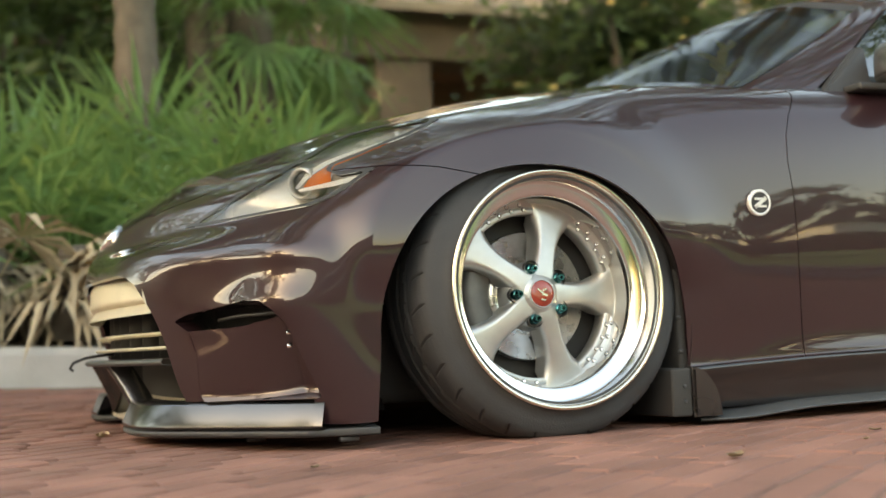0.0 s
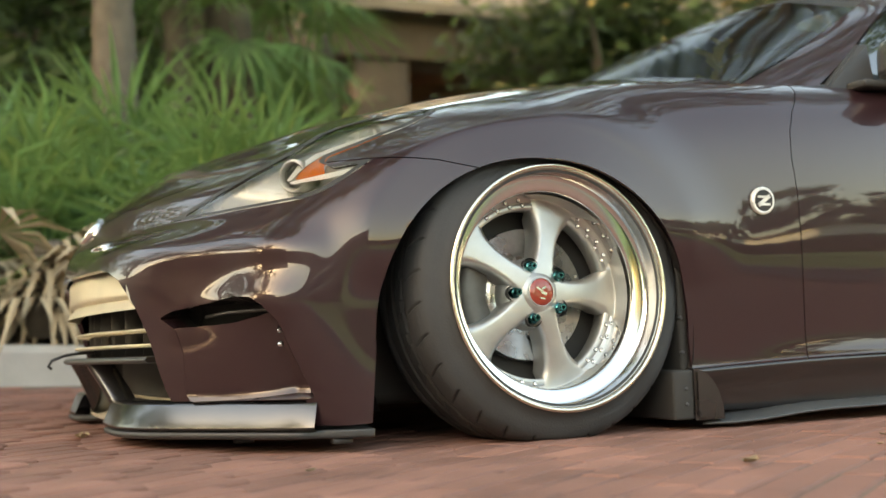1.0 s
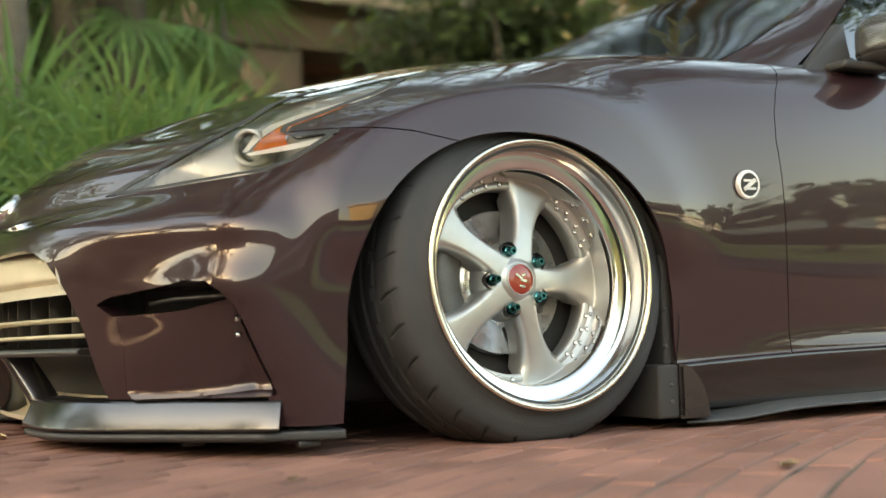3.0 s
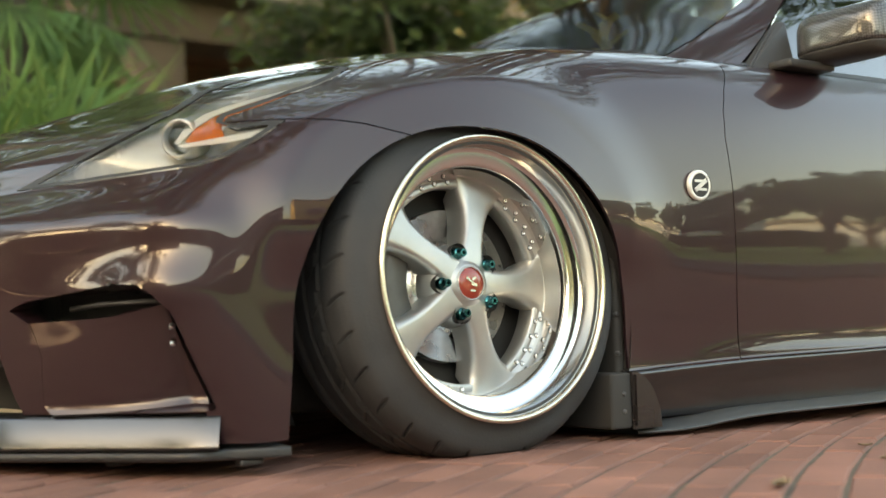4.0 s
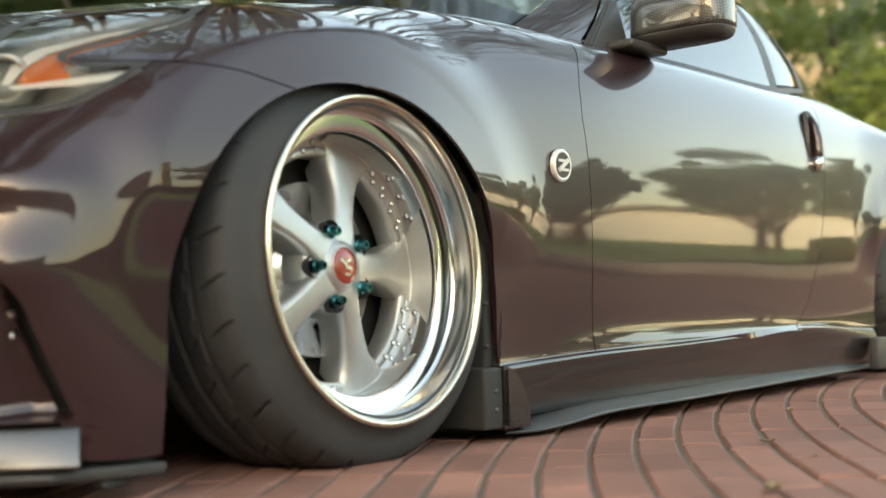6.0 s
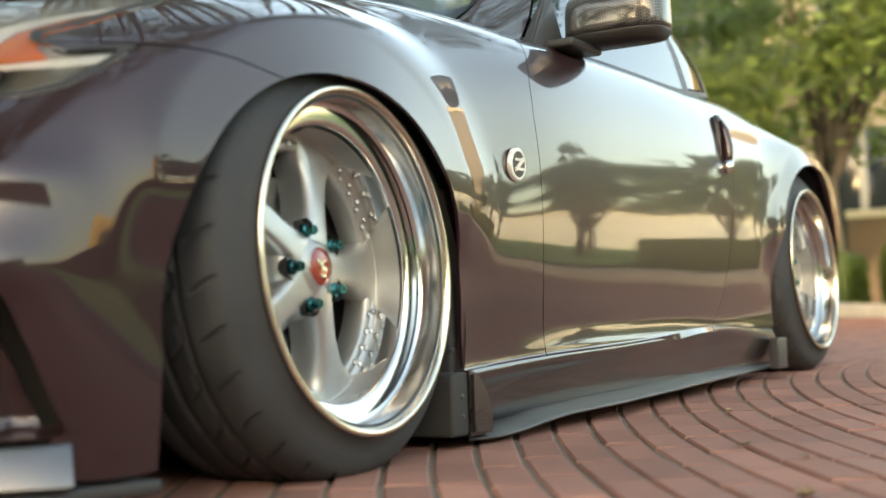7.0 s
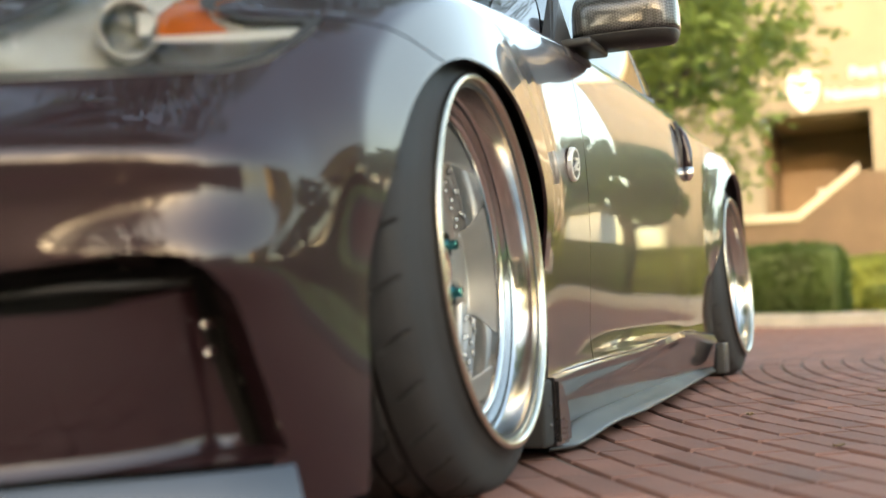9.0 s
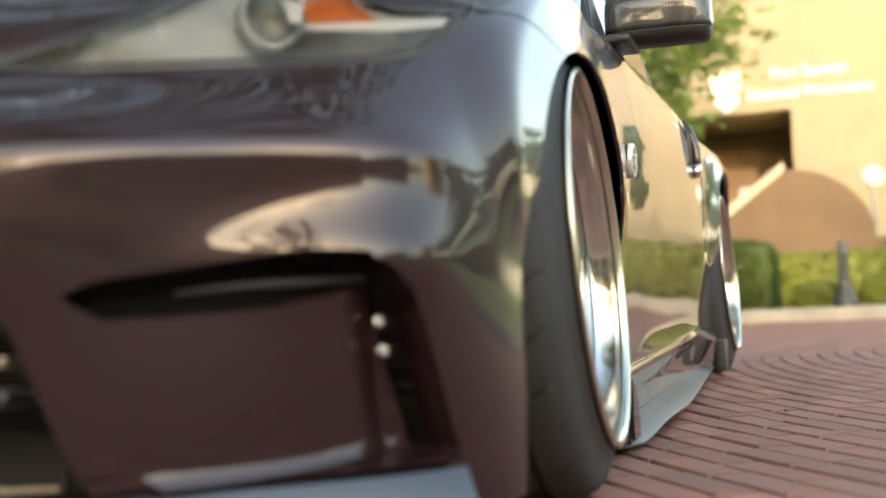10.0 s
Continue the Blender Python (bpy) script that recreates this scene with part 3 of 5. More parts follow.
lip_bm = sheet([lip_row(-.05, .106), lip_row(.004, .103), lip_row(.010, .097), lip_row(.028, .056), lip_row(.030, .050), lip_row(-.03, .048)], flip=False)
lip_other = mirrored(lip_bm)
part("front_lip", lip_bm, SILVER, car, "brushed silver lip")
part("front_lip", lip_other, SILVER, car, "brushed silver lip")
stem_bm = sheet([[(-.768 - .062 * f ** 1.3 + dx, -.250 + .085 * f ** .8 + dy, .05 + .135 * f) for dx, dy in ((.05, -.020), (.0, -.022), (-.010, -.014), (-.010, .010), (.05, .014))] for f in np.linspace(0, 1, 9)])
stem_other = mirrored(stem_bm)
part("lip_stem", stem_bm, SILVER, car, "silver upright")
part("lip_stem", stem_other, SILVER, car, "silver upright")
tray_bm = sheet([[(-.80 + .12 * f ** 0.6 + 0.15 * y * y + .012, y, .050 + .116 * f ** 1.5) for y in np.linspace(-.55, .55, 31)] for f in np.linspace(0, 1, 9)])
part("lower_tray", flange(tray_bm, 0.01), CHAMPAGNE, car, "champagne lower intake tray")
split_pts = [(p[0] + .10 * (1 - ramp(i / 13.8, .75, 1.05)), p[1]) for i, p in enumerate(evenly(LINE_SILL, np.linspace(0, 5, 70)))]
split_rows = []
for out, z in ((-.25, .047), (.024, .047), (.030, .044), (.030, .036), (.024, .032), (-.25, .030)):
    row = []
    for i, p in enumerate(split_pts):
        q = Vector(split_pts[min(i + 1, 69)]) - Vector(split_pts[max(i - 1, 0)])
        n = Vector((q.y, -q.x)).normalized()
        o = out if out > 0 else min(-0.02, out)
        o = o * (1 - 0.9 * ramp(i / 13.8, 3.95, 4.3)) if o > 0 else o
        row.append((p[0] + n.x * o, min(0.0, p[1] + n.y * o) if i else 0.0, z))
    split_rows.append(row)
part("splitter", both(flange(sheet(split_rows), 0.001)), BLACK, car)
bolt_spots = ((-.60, -.715), (-.45, -.885))
for x, y in bolt_spots:
    part("splitter_bolt", bevelled((x - .02, y - .012, .020), (x + .02, y + .012, .031), 0.004), BLACK, car)
part("hanging_wire", tube([(-.78, .10, .215), (-.83, .06, .212), (-.87, .03, .207), (-.90, .02, .196), (-.908, .02, .182), (-.90, .02, .176)], 0.004, 6), BLACK, car, "loose black wire end")

# badges
def disc(r, depth, steps=40):
    return lathe([(0.004, r), (-depth * .6, r), (-depth, r * .93), (-depth, r * .80), (-depth * .8, r * .76), (-depth * .8, .0005)], steps)


badge = part("fender_badge", disc(.031, .005), SATIN, car, "round chrome badge")
badge.matrix_world = pose(.547, -.9010, .496, 1.5, 0, 1.2)
face = part("badge_face", lathe([(-.0046, .0245), (-.0046, .0005)], 40), material("badge_grey", (0.05, 0.05, 0.055), rough=0.3, metal=0.5), badge)
mark = bmesh.new()
box(mark, (-.016, -.0075, .006), (.016, -.004, .011))
box(mark, (-.016, -.0075, -.011), (.016, -.004, -.006))
box(mark, (-.004, -.0075, -.019), (.004, -.004, .019), pose(0, 0, 0, 0, 55, 0))
part("badge_mark", mark, SATIN, badge, smooth=False)
nose = part("nose_badge", disc(.042, .008), CHROME, car, "round chrome badge")
nose.matrix_world = pose(-.802, 0, .512, -38, 0, -90)

# ---- cabin ----
G_BASE = [(.50, 0, .902), (.545, -.35, .875), (.62, -.70, .806), (.87, -.775, .785), (1.25, -.80, .783), (1.70, -.80, .783), (1.97, -.765, .815), (2.35, -.68, .80), (2.8, -.60, .76), (3.05, -.35, .75), (3.08, 0, .75)]
G_LOW = [(.68, 0, 1.0), (.71, -.34, .98), (.80, -.66, .89), (.99, -.735, .88), (1.28, -.755, .885), (1.72, -.762, .898), (1.98, -.735, .897), (2.34, -.64, .875), (2.72, -.52, .80), (2.9, -.32, .79), (2.93, 0, .79)]
G_MID = [(.87, 0, 1.09), (.90, -.32, 1.07), (.98, -.60, .985), (1.11, -.68, .98), (1.33, -.70, .99), (1.71, -.72, 1.0), (1.96, -.70, .968), (2.30, -.60, .925), (2.6, -.46, .85), (2.75, -.28, .84), (2.78, 0, .84)]
G_RAIL = [(1.14, 0, 1.185), (1.16, -.30, 1.17), (1.20, -.52, 1.105), (1.28, -.585, 1.10), (1.42, -.60, 1.11), (1.68, -.62, 1.115), (1.93, -.61, 1.07), (2.22, -.53, 1.0), (2.42, -.40, .92), (2.5, -.22, .92), (2.52, 0, .92)]
G_ROOF = [(1.35, 0, 1.215), (1.36, -.22, 1.205), (1.38, -.38, 1.175), (1.42, -.43, 1.165), (1.50, -.44, 1.17), (1.66, -.43, 1.16), (1.82, -.40, 1.125), (2.0, -.34, 1.07), (2.1, -.26, 1.045), (2.12, -.13, 1.05), (2.13, 0, 1.05)]
G_TOP = [(1.50, 0, 1.225), (1.50, -.08, 1.223), (1.52, -.14, 1.218), (1.55, -.15, 1.216), (1.60, -.15, 1.215), (1.66, -.14, 1.21), (1.72, -.12, 1.198), (1.78, -.10, 1.185), (1.82, -.07, 1.175), (1.83, -.03, 1.175), (1.84, 0, 1.175)]
GREEN = [G_BASE, G_LOW, G_MID, G_RAIL, G_ROOF, G_TOP]


def cabin(s0, s1, v0, v1, n=24, m=24):
    along = np.stack([evenly(line, np.linspace(s0, s1, n)) for line in GREEN])
    return sheet([[tuple(q) for q in row] for row in spline(range(6), along, np.linspace(v0, v1, m))])


part("windscreen", both(cabin(0, 2.08, 0.03, 2.75, 44, 40)), SCREEN, car, "raked windscreen with tree reflections").visible_shadow = False
for make in (lambda b: b, mirrored):
    part("a_pillar", flange(make(cabin(2.10, 2.82, 0, 3.02, 20, 40)), 0.02), PAINT, car)
    part("side_window", make(cabin(2.86, 5.00, 0.16, 2.72, 50, 24)), TINTED, car, "dark tinted side glass").visible_shadow = False
    part("quarter_window", make(cabin(5.18, 5.90, 0.22, 2.45, 16, 20)), TINTED, car, "dark tinted quarter glass").visible_shadow = False
    part("window_pillar", flange(make(cabin(5.01, 5.17, 0.1, 2.8, 6, 20)), 0.01), BLACK, car)
    part("quarter_trim", flange(make(pushed(cabin(5.91, 6.06, 0.05, 2.5, 6, 20), lambda co: -0.004)), 0.01), BLACK, car)
    part("belt_trim", flange(make(pushed(cabin(2.82, 5.98, -.02, 0.15, 50, 5), lambda co: -0.004)), 0.01), BLACK, car)
    part("rear_pillar", flange(make(cabin(6.0, 8.6, -.1, 3.0, 30, 30)), 0.02), PAINT, car)
    part("window_trim", flange(make(pushed(cabin(2.82, 6.0, 2.73, 2.80, 50, 4), lambda co: -0.003)), 0.01), BLACK, car)
    part("roof_rail", flange(make(cabin(2.82, 6.0, 2.81, 3.0, 50, 6)), 0.01), PAINT, car)
part("roof", both(cabin(0, 8.0, 3.0, 5.0, 60, 20)), PAINT, car)
part("windscreen_header", both(cabin(0, 2.09, 2.76, 3.0, 30, 5)), BLACK, car)
part("rear_glass", both(cabin(8.0, 10, 0.3, 5, 20, 30)), TINTED, car)
part("dashboard", bevelled((.74, -.66, .60), (1.10, .66, .80), 0.05, 3), CLOTH, car)
part("cabin_floor", bevelled((.62, -.70, .40), (2.7, .70, .60), 0.03), CLOTH, car)
for y in (-.38, .38):
    part("seat", bevelled((1.55, y - .23, .55), (1.72, y + .23, 1.02), 0.06, 3, pose(0, 0, 0)), CLOTH, car)
part("cowl", both(cabin(0, 2.10, -.16, 0.03, 44, 5)), BLACK, car)


# mirrors
def mirror(make):
    m = new("door_mirror")
    m.parent = car
    m["label"] = "carbon-capped door mirror"
    def shell(z0, z1, grow):
        rows = []
        for f in np.linspace(0, 1, 11):
            z = z0 + (z1 - z0) * f
            k = 0.5 + 0.5 * (z - .775) / .145
            e = max(0.05, 1 - abs((z - .847) / (.0745 if z > .847 else .0515)) ** 3.2) ** (1 / 2.4)
            row = []
            for a in np.linspace(0, 2 * math.pi, 33)[:-1]:
                c, s = math.cos(a), math.sin(a)
                px = math.copysign(abs(c) ** 0.62, c) * (.062 + grow) * e
                py = math.copysign(abs(s) ** 0.55, s) * (.114 + grow) * (0.80 + 0.20 * e)
                row.append((1.045 + px + 0.10 * (-py) * 0.55, -.899 + py, z + 0.05 * py * -0.15))
            rows.append(row)
        b = sheet(rows, wrap=True)
        b.verts.ensure_lookup_table()
        b.faces.new([b.verts[i] for i in range(32)][::-1])
        b.faces.new([b.verts[len(b.verts) - 32 + i] for i in range(32)])
        return b
    part("mirror_cap", make(shell(.826, .9205, .001)), CARBON, m, "gloss carbon cap")
    part("mirror_base", make(shell(.797, .824, 0)), BLACK, m, "black lower shell")
    part("mirror_glass", make(bevelled((1.098, -.99, .812), (1.106, -.81, .905), 0.003)), CHROME, m)
    arm = bevelled((.90, -.855, .784), (1.055, -.775, .803), 0.008, 3)
    part("mirror_arm", make(arm), BLACK, m)
    foot = bmesh.new()
    v = [foot.verts.new(p) for p in ((.83, -.793, .778), (.985, -.803, .782), (.998, -.765, .914), (.975, -.754, .914), (.83, -.765, .782), (.985, -.755, .782), (.998, -.745, .914), (.975, -.742, .914))]
    for q in ((0, 1, 2, 3), (7, 6, 5, 4), (0, 4, 5, 1), (1, 5, 6, 2), (2, 6, 7, 3), (3, 7, 4, 0)):
        foot.faces.new([v[i] for i in q])
    bmesh.ops.bevel(foot, geom=foot.edges[:], offset=0.004, segments=2, affect="EDGES")
    part("mirror_foot", make(foot), BLACK, m, smooth=False)
    return m


mirror(lambda b: b)
mirror(mirrored)


# door handle
def handle(make):
    h = new("door_handle")
    h.parent = car
    h["label"] = "upright chrome door handle in a dark cup"
    cup = sheet([[(1.768 + .035 * math.cos(a) * k + 0.10 * (math.sin(a) * .085 * k), -.8835 + 0.06 * max(0.0, math.sin(a)) ** 2 * 0.35 * k + (1 - k) * 0.012, .648 + .088 * math.sin(a) * k) for a in np.linspace(0, 2 * math.pi, 33)] for k in (1.0, 0.9, 0.7, 0.35, 0.02)])
    part("handle_cup", make(flange(cup, 0.01)), BLACK, h)
    grip = tube([(1.767, -.884, .590), (1.771, -.890, .615), (1.778, -.888, .65), (1.784, -.878, .69), (1.786, -.866, .718)], [.009, .0125, .0135, .0125, .008], 12)
    part("handle_grip", make(grip), PAINT, h)
    tip = tube([(1.764, -.884, .572), (1.766, -.8895, .584), (1.768, -.891, .606)], [.009, .0138, .0142], 12)
    part("handle_tip", make(tip), CHROME, h, "chrome tip")


handle(lambda b: b)
handle(mirrored)


# side skirts
def skirt(make):
    rows = []
    for f in np.linspace(0, 1, 50):
        x = .335 + 1.80 * f
        top = evenly(LINE_SILL, [8 + (x - .345) / .355 if x < .7 else 9 + (x - .7) / .5 if x < 1.2 else 10 + (x - 1.2) / .45 if x < 1.65 else 11 + (x - 1.65) / .45])[0]
        y, z = top[1], top[2]
        swell = 0.02 * max(0.0, (x - 1.6) / .5)
        rows.append([(x, y + .02, z + .004), (x, y - .004, z - .004), (x, y - .006, z - .010), (x, y + .008 - swell, z - .026), (x, y + .016 - swell, z - .055), (x, y + .020 - swell, .050), (x, y + .024, .034), (x, y + .2, .034)])
    s = part("side_skirt", make(sheet(rows, flip=True)), GLOSS, car, "gloss black side skirt")
    edge = [(.37, -.885), (.42, -.915), (.60, -.925), (.90, -.935), (1.25, -.92), (1.60, -.90), (1.90, -.884), (2.15, -.873)]
    rows = []
    for x in np.linspace(.37, 2.15, 60):
        e = float(np.interp(x, *zip(*edge)))
        lift = .007 + .018 / (1 + math.exp(-(x - .56) / .045)) + .006 * max(0.0, x - .6) / 1.5
        rows.append([(x, -.70, lift + .018), (x, -.86, lift + .020), (x, e + .006, lift + .007), (x, e, lift + .004), (x, e + .003, lift), (x, -.70, lift)])
    part("skirt_lip", make(flange(sheet(rows, flip=True), 0.001)), GREYLIP, s, "dark grey skirt lip")
    arc = [(.337 + .074 * math.sin(t), .020 + .110 * math.cos(t)) for t in np.linspace(0, math.pi / 2, 16)] + [(.337, .020)]
    spat = bmesh.new()
    near, far = ([spat.verts.new((x, y, z)) for x, z in arc] for y in (-.914, -.82))
    spat.faces.new(near)
    for i in range(len(arc)):
        spat.faces.new((near[i], far[i], far[(i + 1) % len(arc)], near[(i + 1) % len(arc)]))
    bmesh.ops.recalc_face_normals(spat, faces=spat.faces[:])
    bmesh.ops.bevel(spat, geom=[e for e in spat.edges if all(v.co.y < -.91 for v in e.verts)], offset=.006, segments=2, affect="EDGES")
    part("skirt_spat", make(spat), GLOSS, s, "dark glossy quarter-round spat", smooth=False)
    # flaps are dark and lie in shadow; both go into the near-black colour
    part("spat_flap", make(bevelled((.286, -.905, .022), (.338, -.70, .128), 0.006)), DARK, s)
    part("liner_flap", make(bevelled((.325, -.880, .10), (.350, -.66, .44), 0.010, 3)), DARK, s)
    for z in (.055, .088, .165, .24):
        b = part("rivet", make(lathe([(.006, .005), (-.001, .0045), (-.0025, .003), (-.0025, .0005)], 12)), GREYLIP, s)
        b.matrix_world = pose(.318 if z < .12 else .329, -.9055 if make(bmesh.new()) is not None and z < .12 else -.8815, z)
    part("skirt_fin", make(bevelled((2.06, -.915, .030), (2.142, -.888, .118), 0.004)), GREYLIP, s, "upright grey skirt fin")


skirt(lambda b: b)


# ---- wheels ----
def wheel_pose(x, y, z, camber, toe):
    n = Vector((math.sin(radians(toe)) * math.cos(radians(camber)), -math.cos(radians(toe)) * math.cos(radians(camber)), math.sin(radians(camber))))
    side = Vector((math.cos(radians(toe)), math.sin(radians(toe)), 0))
    m = Matrix((side, -n, side.cross(-n))).transposed().to_4x4()
    m.translation = (x, y, z)
    return m


TYRE = [(.006, .238), (.003, .250), (.004, .256), (.010, .264), (.014, .272), (.017, .283), (.0175, .2845), (.021, .293), (.026, .302), (.033, .309), (.042, .3145), (.053, .3180), (.066, .3200),
        (.078, .3210), (.0800, .3140), (.0870, .3140), (.089, .3212), (.120, .3215), (.1220, .3140), (.1310, .3140), (.133, .3215), (.165, .3205), (.167, .3135), (.175, .3135), (.177, .3195),
        (.205, .317), (.222, .311), (.235, .300), (.245, .28), (.25, .255), (.246, .238)]


def tyre_mesh():
    """Tyre with grooves round it, slanted slashes over its shoulder and hooked ones on the next rib."""
    steps, pitch = 1080, 2 * math.pi / 30
    prof = []
    for (y0, r0), (y1, r1) in zip(TYRE, TYRE[1:]):
        n = max(1, round(abs(y1 - y0) / .0032)) if .02 < y0 < .14 else 1
        prof += [(y0 + (y1 - y0) * k / n, r0 + (r1 - r0) * k / n) for k in range(n)]
    prof.append(TYRE[-1])
    rows = []
    for y, r in prof:
        row = []
        for i in range(steps):
            a = 2 * math.pi * i / steps
            depth = 0.0
            u = (a % pitch) * r
            if .030 < y < .068:
                off = abs(u - .022 - (y - .030) * .55)
                depth = max(depth, .007 * max(0.0, 1 - (off / .0024) ** 4) * min(1.0, (y - .028) / .01, (.070 - y) / .006))
            if .090 < y < .118:
                off = abs(u - .034 - (y - .090) * .9)
                depth = max(depth, .006 * max(0.0, 1 - (off / .0023) ** 4))
            if .090 < y < .0975 and .014 < u < .036:
                depth = .006
            row.append(((r - depth) * math.cos(a), y, (r - depth) * math.sin(a)))
        rows.append(row)
    return sheet(rows, wrap=True)


def spoke_mesh(angle):
    """One swept spoke, narrow in the middle and flaring onto the rim."""
    prof = [(.018, .036, .079), (.040, .0335, .0795), (.060, .0290, .0815), (.080, .0262, .0845), (.100, .0258, .0880), (.122, .0280, .0920), (.142, .0325, .0955), (.160, .0390, .0985), (.176, .0465, .1008), (.192, .0540, .1030), (.2030, .0600, .1040), (.2044, .0660, .0985), (.2046, .0720, .0860), (.2046, .0830, .0720), (.2050, .0960, .0590)]
    dense = spline(range(len(prof)), prof, np.linspace(0, len(prof) - 1, 56))
    rows = []
    for r, w, y in dense:
        row = []
        foot = max(0.0, min(1.0, (r - .165) / .04))
        for k in np.linspace(-1, 1, 17):
            drop = 0.0022 * abs(k) ** 2 + 0.013 * max(0.0, abs(k) - 0.62) ** 2 / 0.145
            bend = max(0.0, min(1.0, (r - .10) / .06))
            row.append((r - bend * (k * w) ** 2 / (2 * r), y + drop * (1 - foot) + foot * 0.0007 * abs(k), k * w))
        deep = .040 * (1 - foot) + .004 * foot
        row = [(row[0][0], row[0][1] + deep, row[0][2] * .97)] + row + [(row[-1][0], row[-1][1] + deep, row[-1][2] * .97)]
        rows.append(row)
    bm = sheet(rows)
    bmesh.ops.rotate(bm, verts=bm.verts[:], matrix=Matrix.Rotation(-angle, 3, "Y"))
    return bm


RIM = [(.004, .2440), (-.001, .2565), (-.0045, .2560), (-.0060, .2530), (-.0060, .2490), (-.0035, .2465), (.002, .2452), (.008, .2440), (.014, .2430), (.040, .2405), (.0435, .2385), (.0455, .2350),
       (.0465, .2310), (.0485, .2130), (.0500, .2090), (.0525, .2065), (.057, .2055), (.104, .2068), (.1075, .2072)]
RING = [(.1062, .2150), (.1062, .1962), (.1074, .1958), (.1074, .1948), (.1062, .1944), (.1066, .1825), (.1085, .1800), (.118, .1792), (.15, .182)]
BARREL = [(.15, .182), (.155, .205), (.25, .21)]
INNER = Matrix.Translation((-.005, 0, -.003))


def nut_mesh():
    bm = lathe([(.030, .0120), (.0, .0118), (-.004, .0102), (-.006, .0078), (-.016, .0076), (-.0185, .0066), (-.0185, .0040), (-.008, .0036)], 16)
    return bm


def make_wheel(at, name="wheel"):
    w = new(name)
    w.parent = car
    w["label"] = "five-spoke polished deep-dish wheel with stretched tyre"
    tyre = part("tyre", tyre_mesh(), RUBBER, w, "black low-profile tyre")
    m = at
    flat = tyre.data
    inv = m.inverted()
    for v in flat.vertices:
        world = m @ v.co
        if world.z < 0.002:
            world.z = 0.002
            v.co = inv @ world
    part("rim", lathe(RIM[8:], 160), POLISH, w, "mirror-polished stepped barrel")
    part("rim_lip", lathe(RIM[:9], 160), LIPMETAL, w, "satin champagne rim lip")
    inner = [part("bolt_ring", lathe(RING, 160), BRUSHED, w, "brushed ring with a row of bolts")]
    # inner barrel in near-black: shade deep in the wheel is its colour
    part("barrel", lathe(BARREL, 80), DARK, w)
    for i in range(5):
        inner.append(part("spoke", spoke_mesh(2 * math.pi * i / 5), BRUSHED, w))
    inner.append(part("hub", lathe([(.14, .078), (.098, .074), (.090, .066), (.083, .050), (.078, .036), (.075, .033), (.075, .030)], 60), BRUSHED, w))
    for o in inner:
        o.matrix_local = INNER
    caps = [part("cap_ring", lathe([(.079, .0325), (.074, .0312), (.0722, .0300), (.0728, .0288)], 48), BRUSHED, w),
            part("centre_cap", lathe([(.074, .0290), (.0716, .0268), (.0706, .014), (.0700, .0004)], 48), RED, w, "dark red centre cap")]
    mark = bmesh.new()
    for p, turn, long, wide in (((-.006, .067, .005), 35, .018, .0045), ((.004, .067, .008), -20, .010, .004), ((.004, .067, -.003), 15, .013, .0055), ((.0, .067, -.014), 8, .012, .0035)):
        box(mark, (-long / 2, .0018, -wide / 2), (long / 2, .0036, wide / 2), pose(*p, 0, turn, 0))
    caps.append(part("cap_mark", mark, LIPMETAL, w, "gold emblem", smooth=False))
    for o in caps:
        o.matrix_local = INNER
    for i in range(5):
        a = radians(36 + 72 * i)
        x, z = .0572 * math.cos(a), .0572 * math.sin(a)
        n = part("lug_nut", nut_mesh(), ANODISED, w, "teal anodised nut", smooth=False)
        n.matrix_local = Matrix.Translation((x - .005, .084, z - .003))
        # pocket coloured near-black for the shade down its hole
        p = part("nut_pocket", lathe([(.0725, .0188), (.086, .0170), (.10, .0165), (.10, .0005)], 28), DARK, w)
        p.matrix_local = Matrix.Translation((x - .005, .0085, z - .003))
    for i in range(5):
        for k, r in ((-1.5, .1896), (-.5, .1896), (.5, .1896), (1.5, .1896), (-1.25, .2008), (-.25, .2008), (.75, .2008), (1.75, .2008)):
            a = radians(36 + 72 * i + 9.4 * k)
            b = part("rim_bolt", BOLT.copy(), CHROME, w)
            part("washer", lathe([(.0012, .0052), (-.0004, .0050), (-.0004, .0034)], 14), BLACK, b)
            b.matrix_local = Matrix.Translation((r * math.cos(a) - .005, .1062, r * math.sin(a) - .003))
    part("brake_disc", lathe([(.170, .142), (.150, .142), (.148, .140), (.148, .092), (.140, .088), (.130, .070)], 80), STEEL, w, "bare steel brake disc")
    cal = sheet([[(r * math.cos(a), y, r * math.sin(a)) for r, y in ((.100, .165), (.102, .138), (.112, .126), (.150, .124), (.164, .130), (.168, .165))] for a in np.linspace(radians(152), radians(212), 14)], flip=True)
    part("brake_caliper", flange(cal, 0.002), material("caliper_grey", (0.13, 0.125, 0.115), rough=0.5, metal=0.4, vary=0.2, scale=30), w)
    # near-black disc closes the wheel's back, depth shade put into its colour
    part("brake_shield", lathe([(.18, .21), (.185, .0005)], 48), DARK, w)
    w.matrix_world = at
    return w


BOLT = lathe([(.003, .0040), (-.002, .0039), (-.0030, .0033), (-.0030, .0021), (-.0014, .0019), (-.0014, .0004)], 12)
make_wheel(wheel_pose(.015, -.930, .311, 3.4, 3.6))
make_wheel(wheel_pose(2.535, -.899, .322, 3.4, 0.0))
for x, y in ((.0, .90), (2.55, .87)):
    t = part("far_tyre", lathe([(.0, .24), (.01, .27), (.03, .31), (.06, .318), (.2, .318), (.24, .24)], 80), RUBBER, car)
    t.matrix_world = pose(x, y, .319, 0, 0, 180)

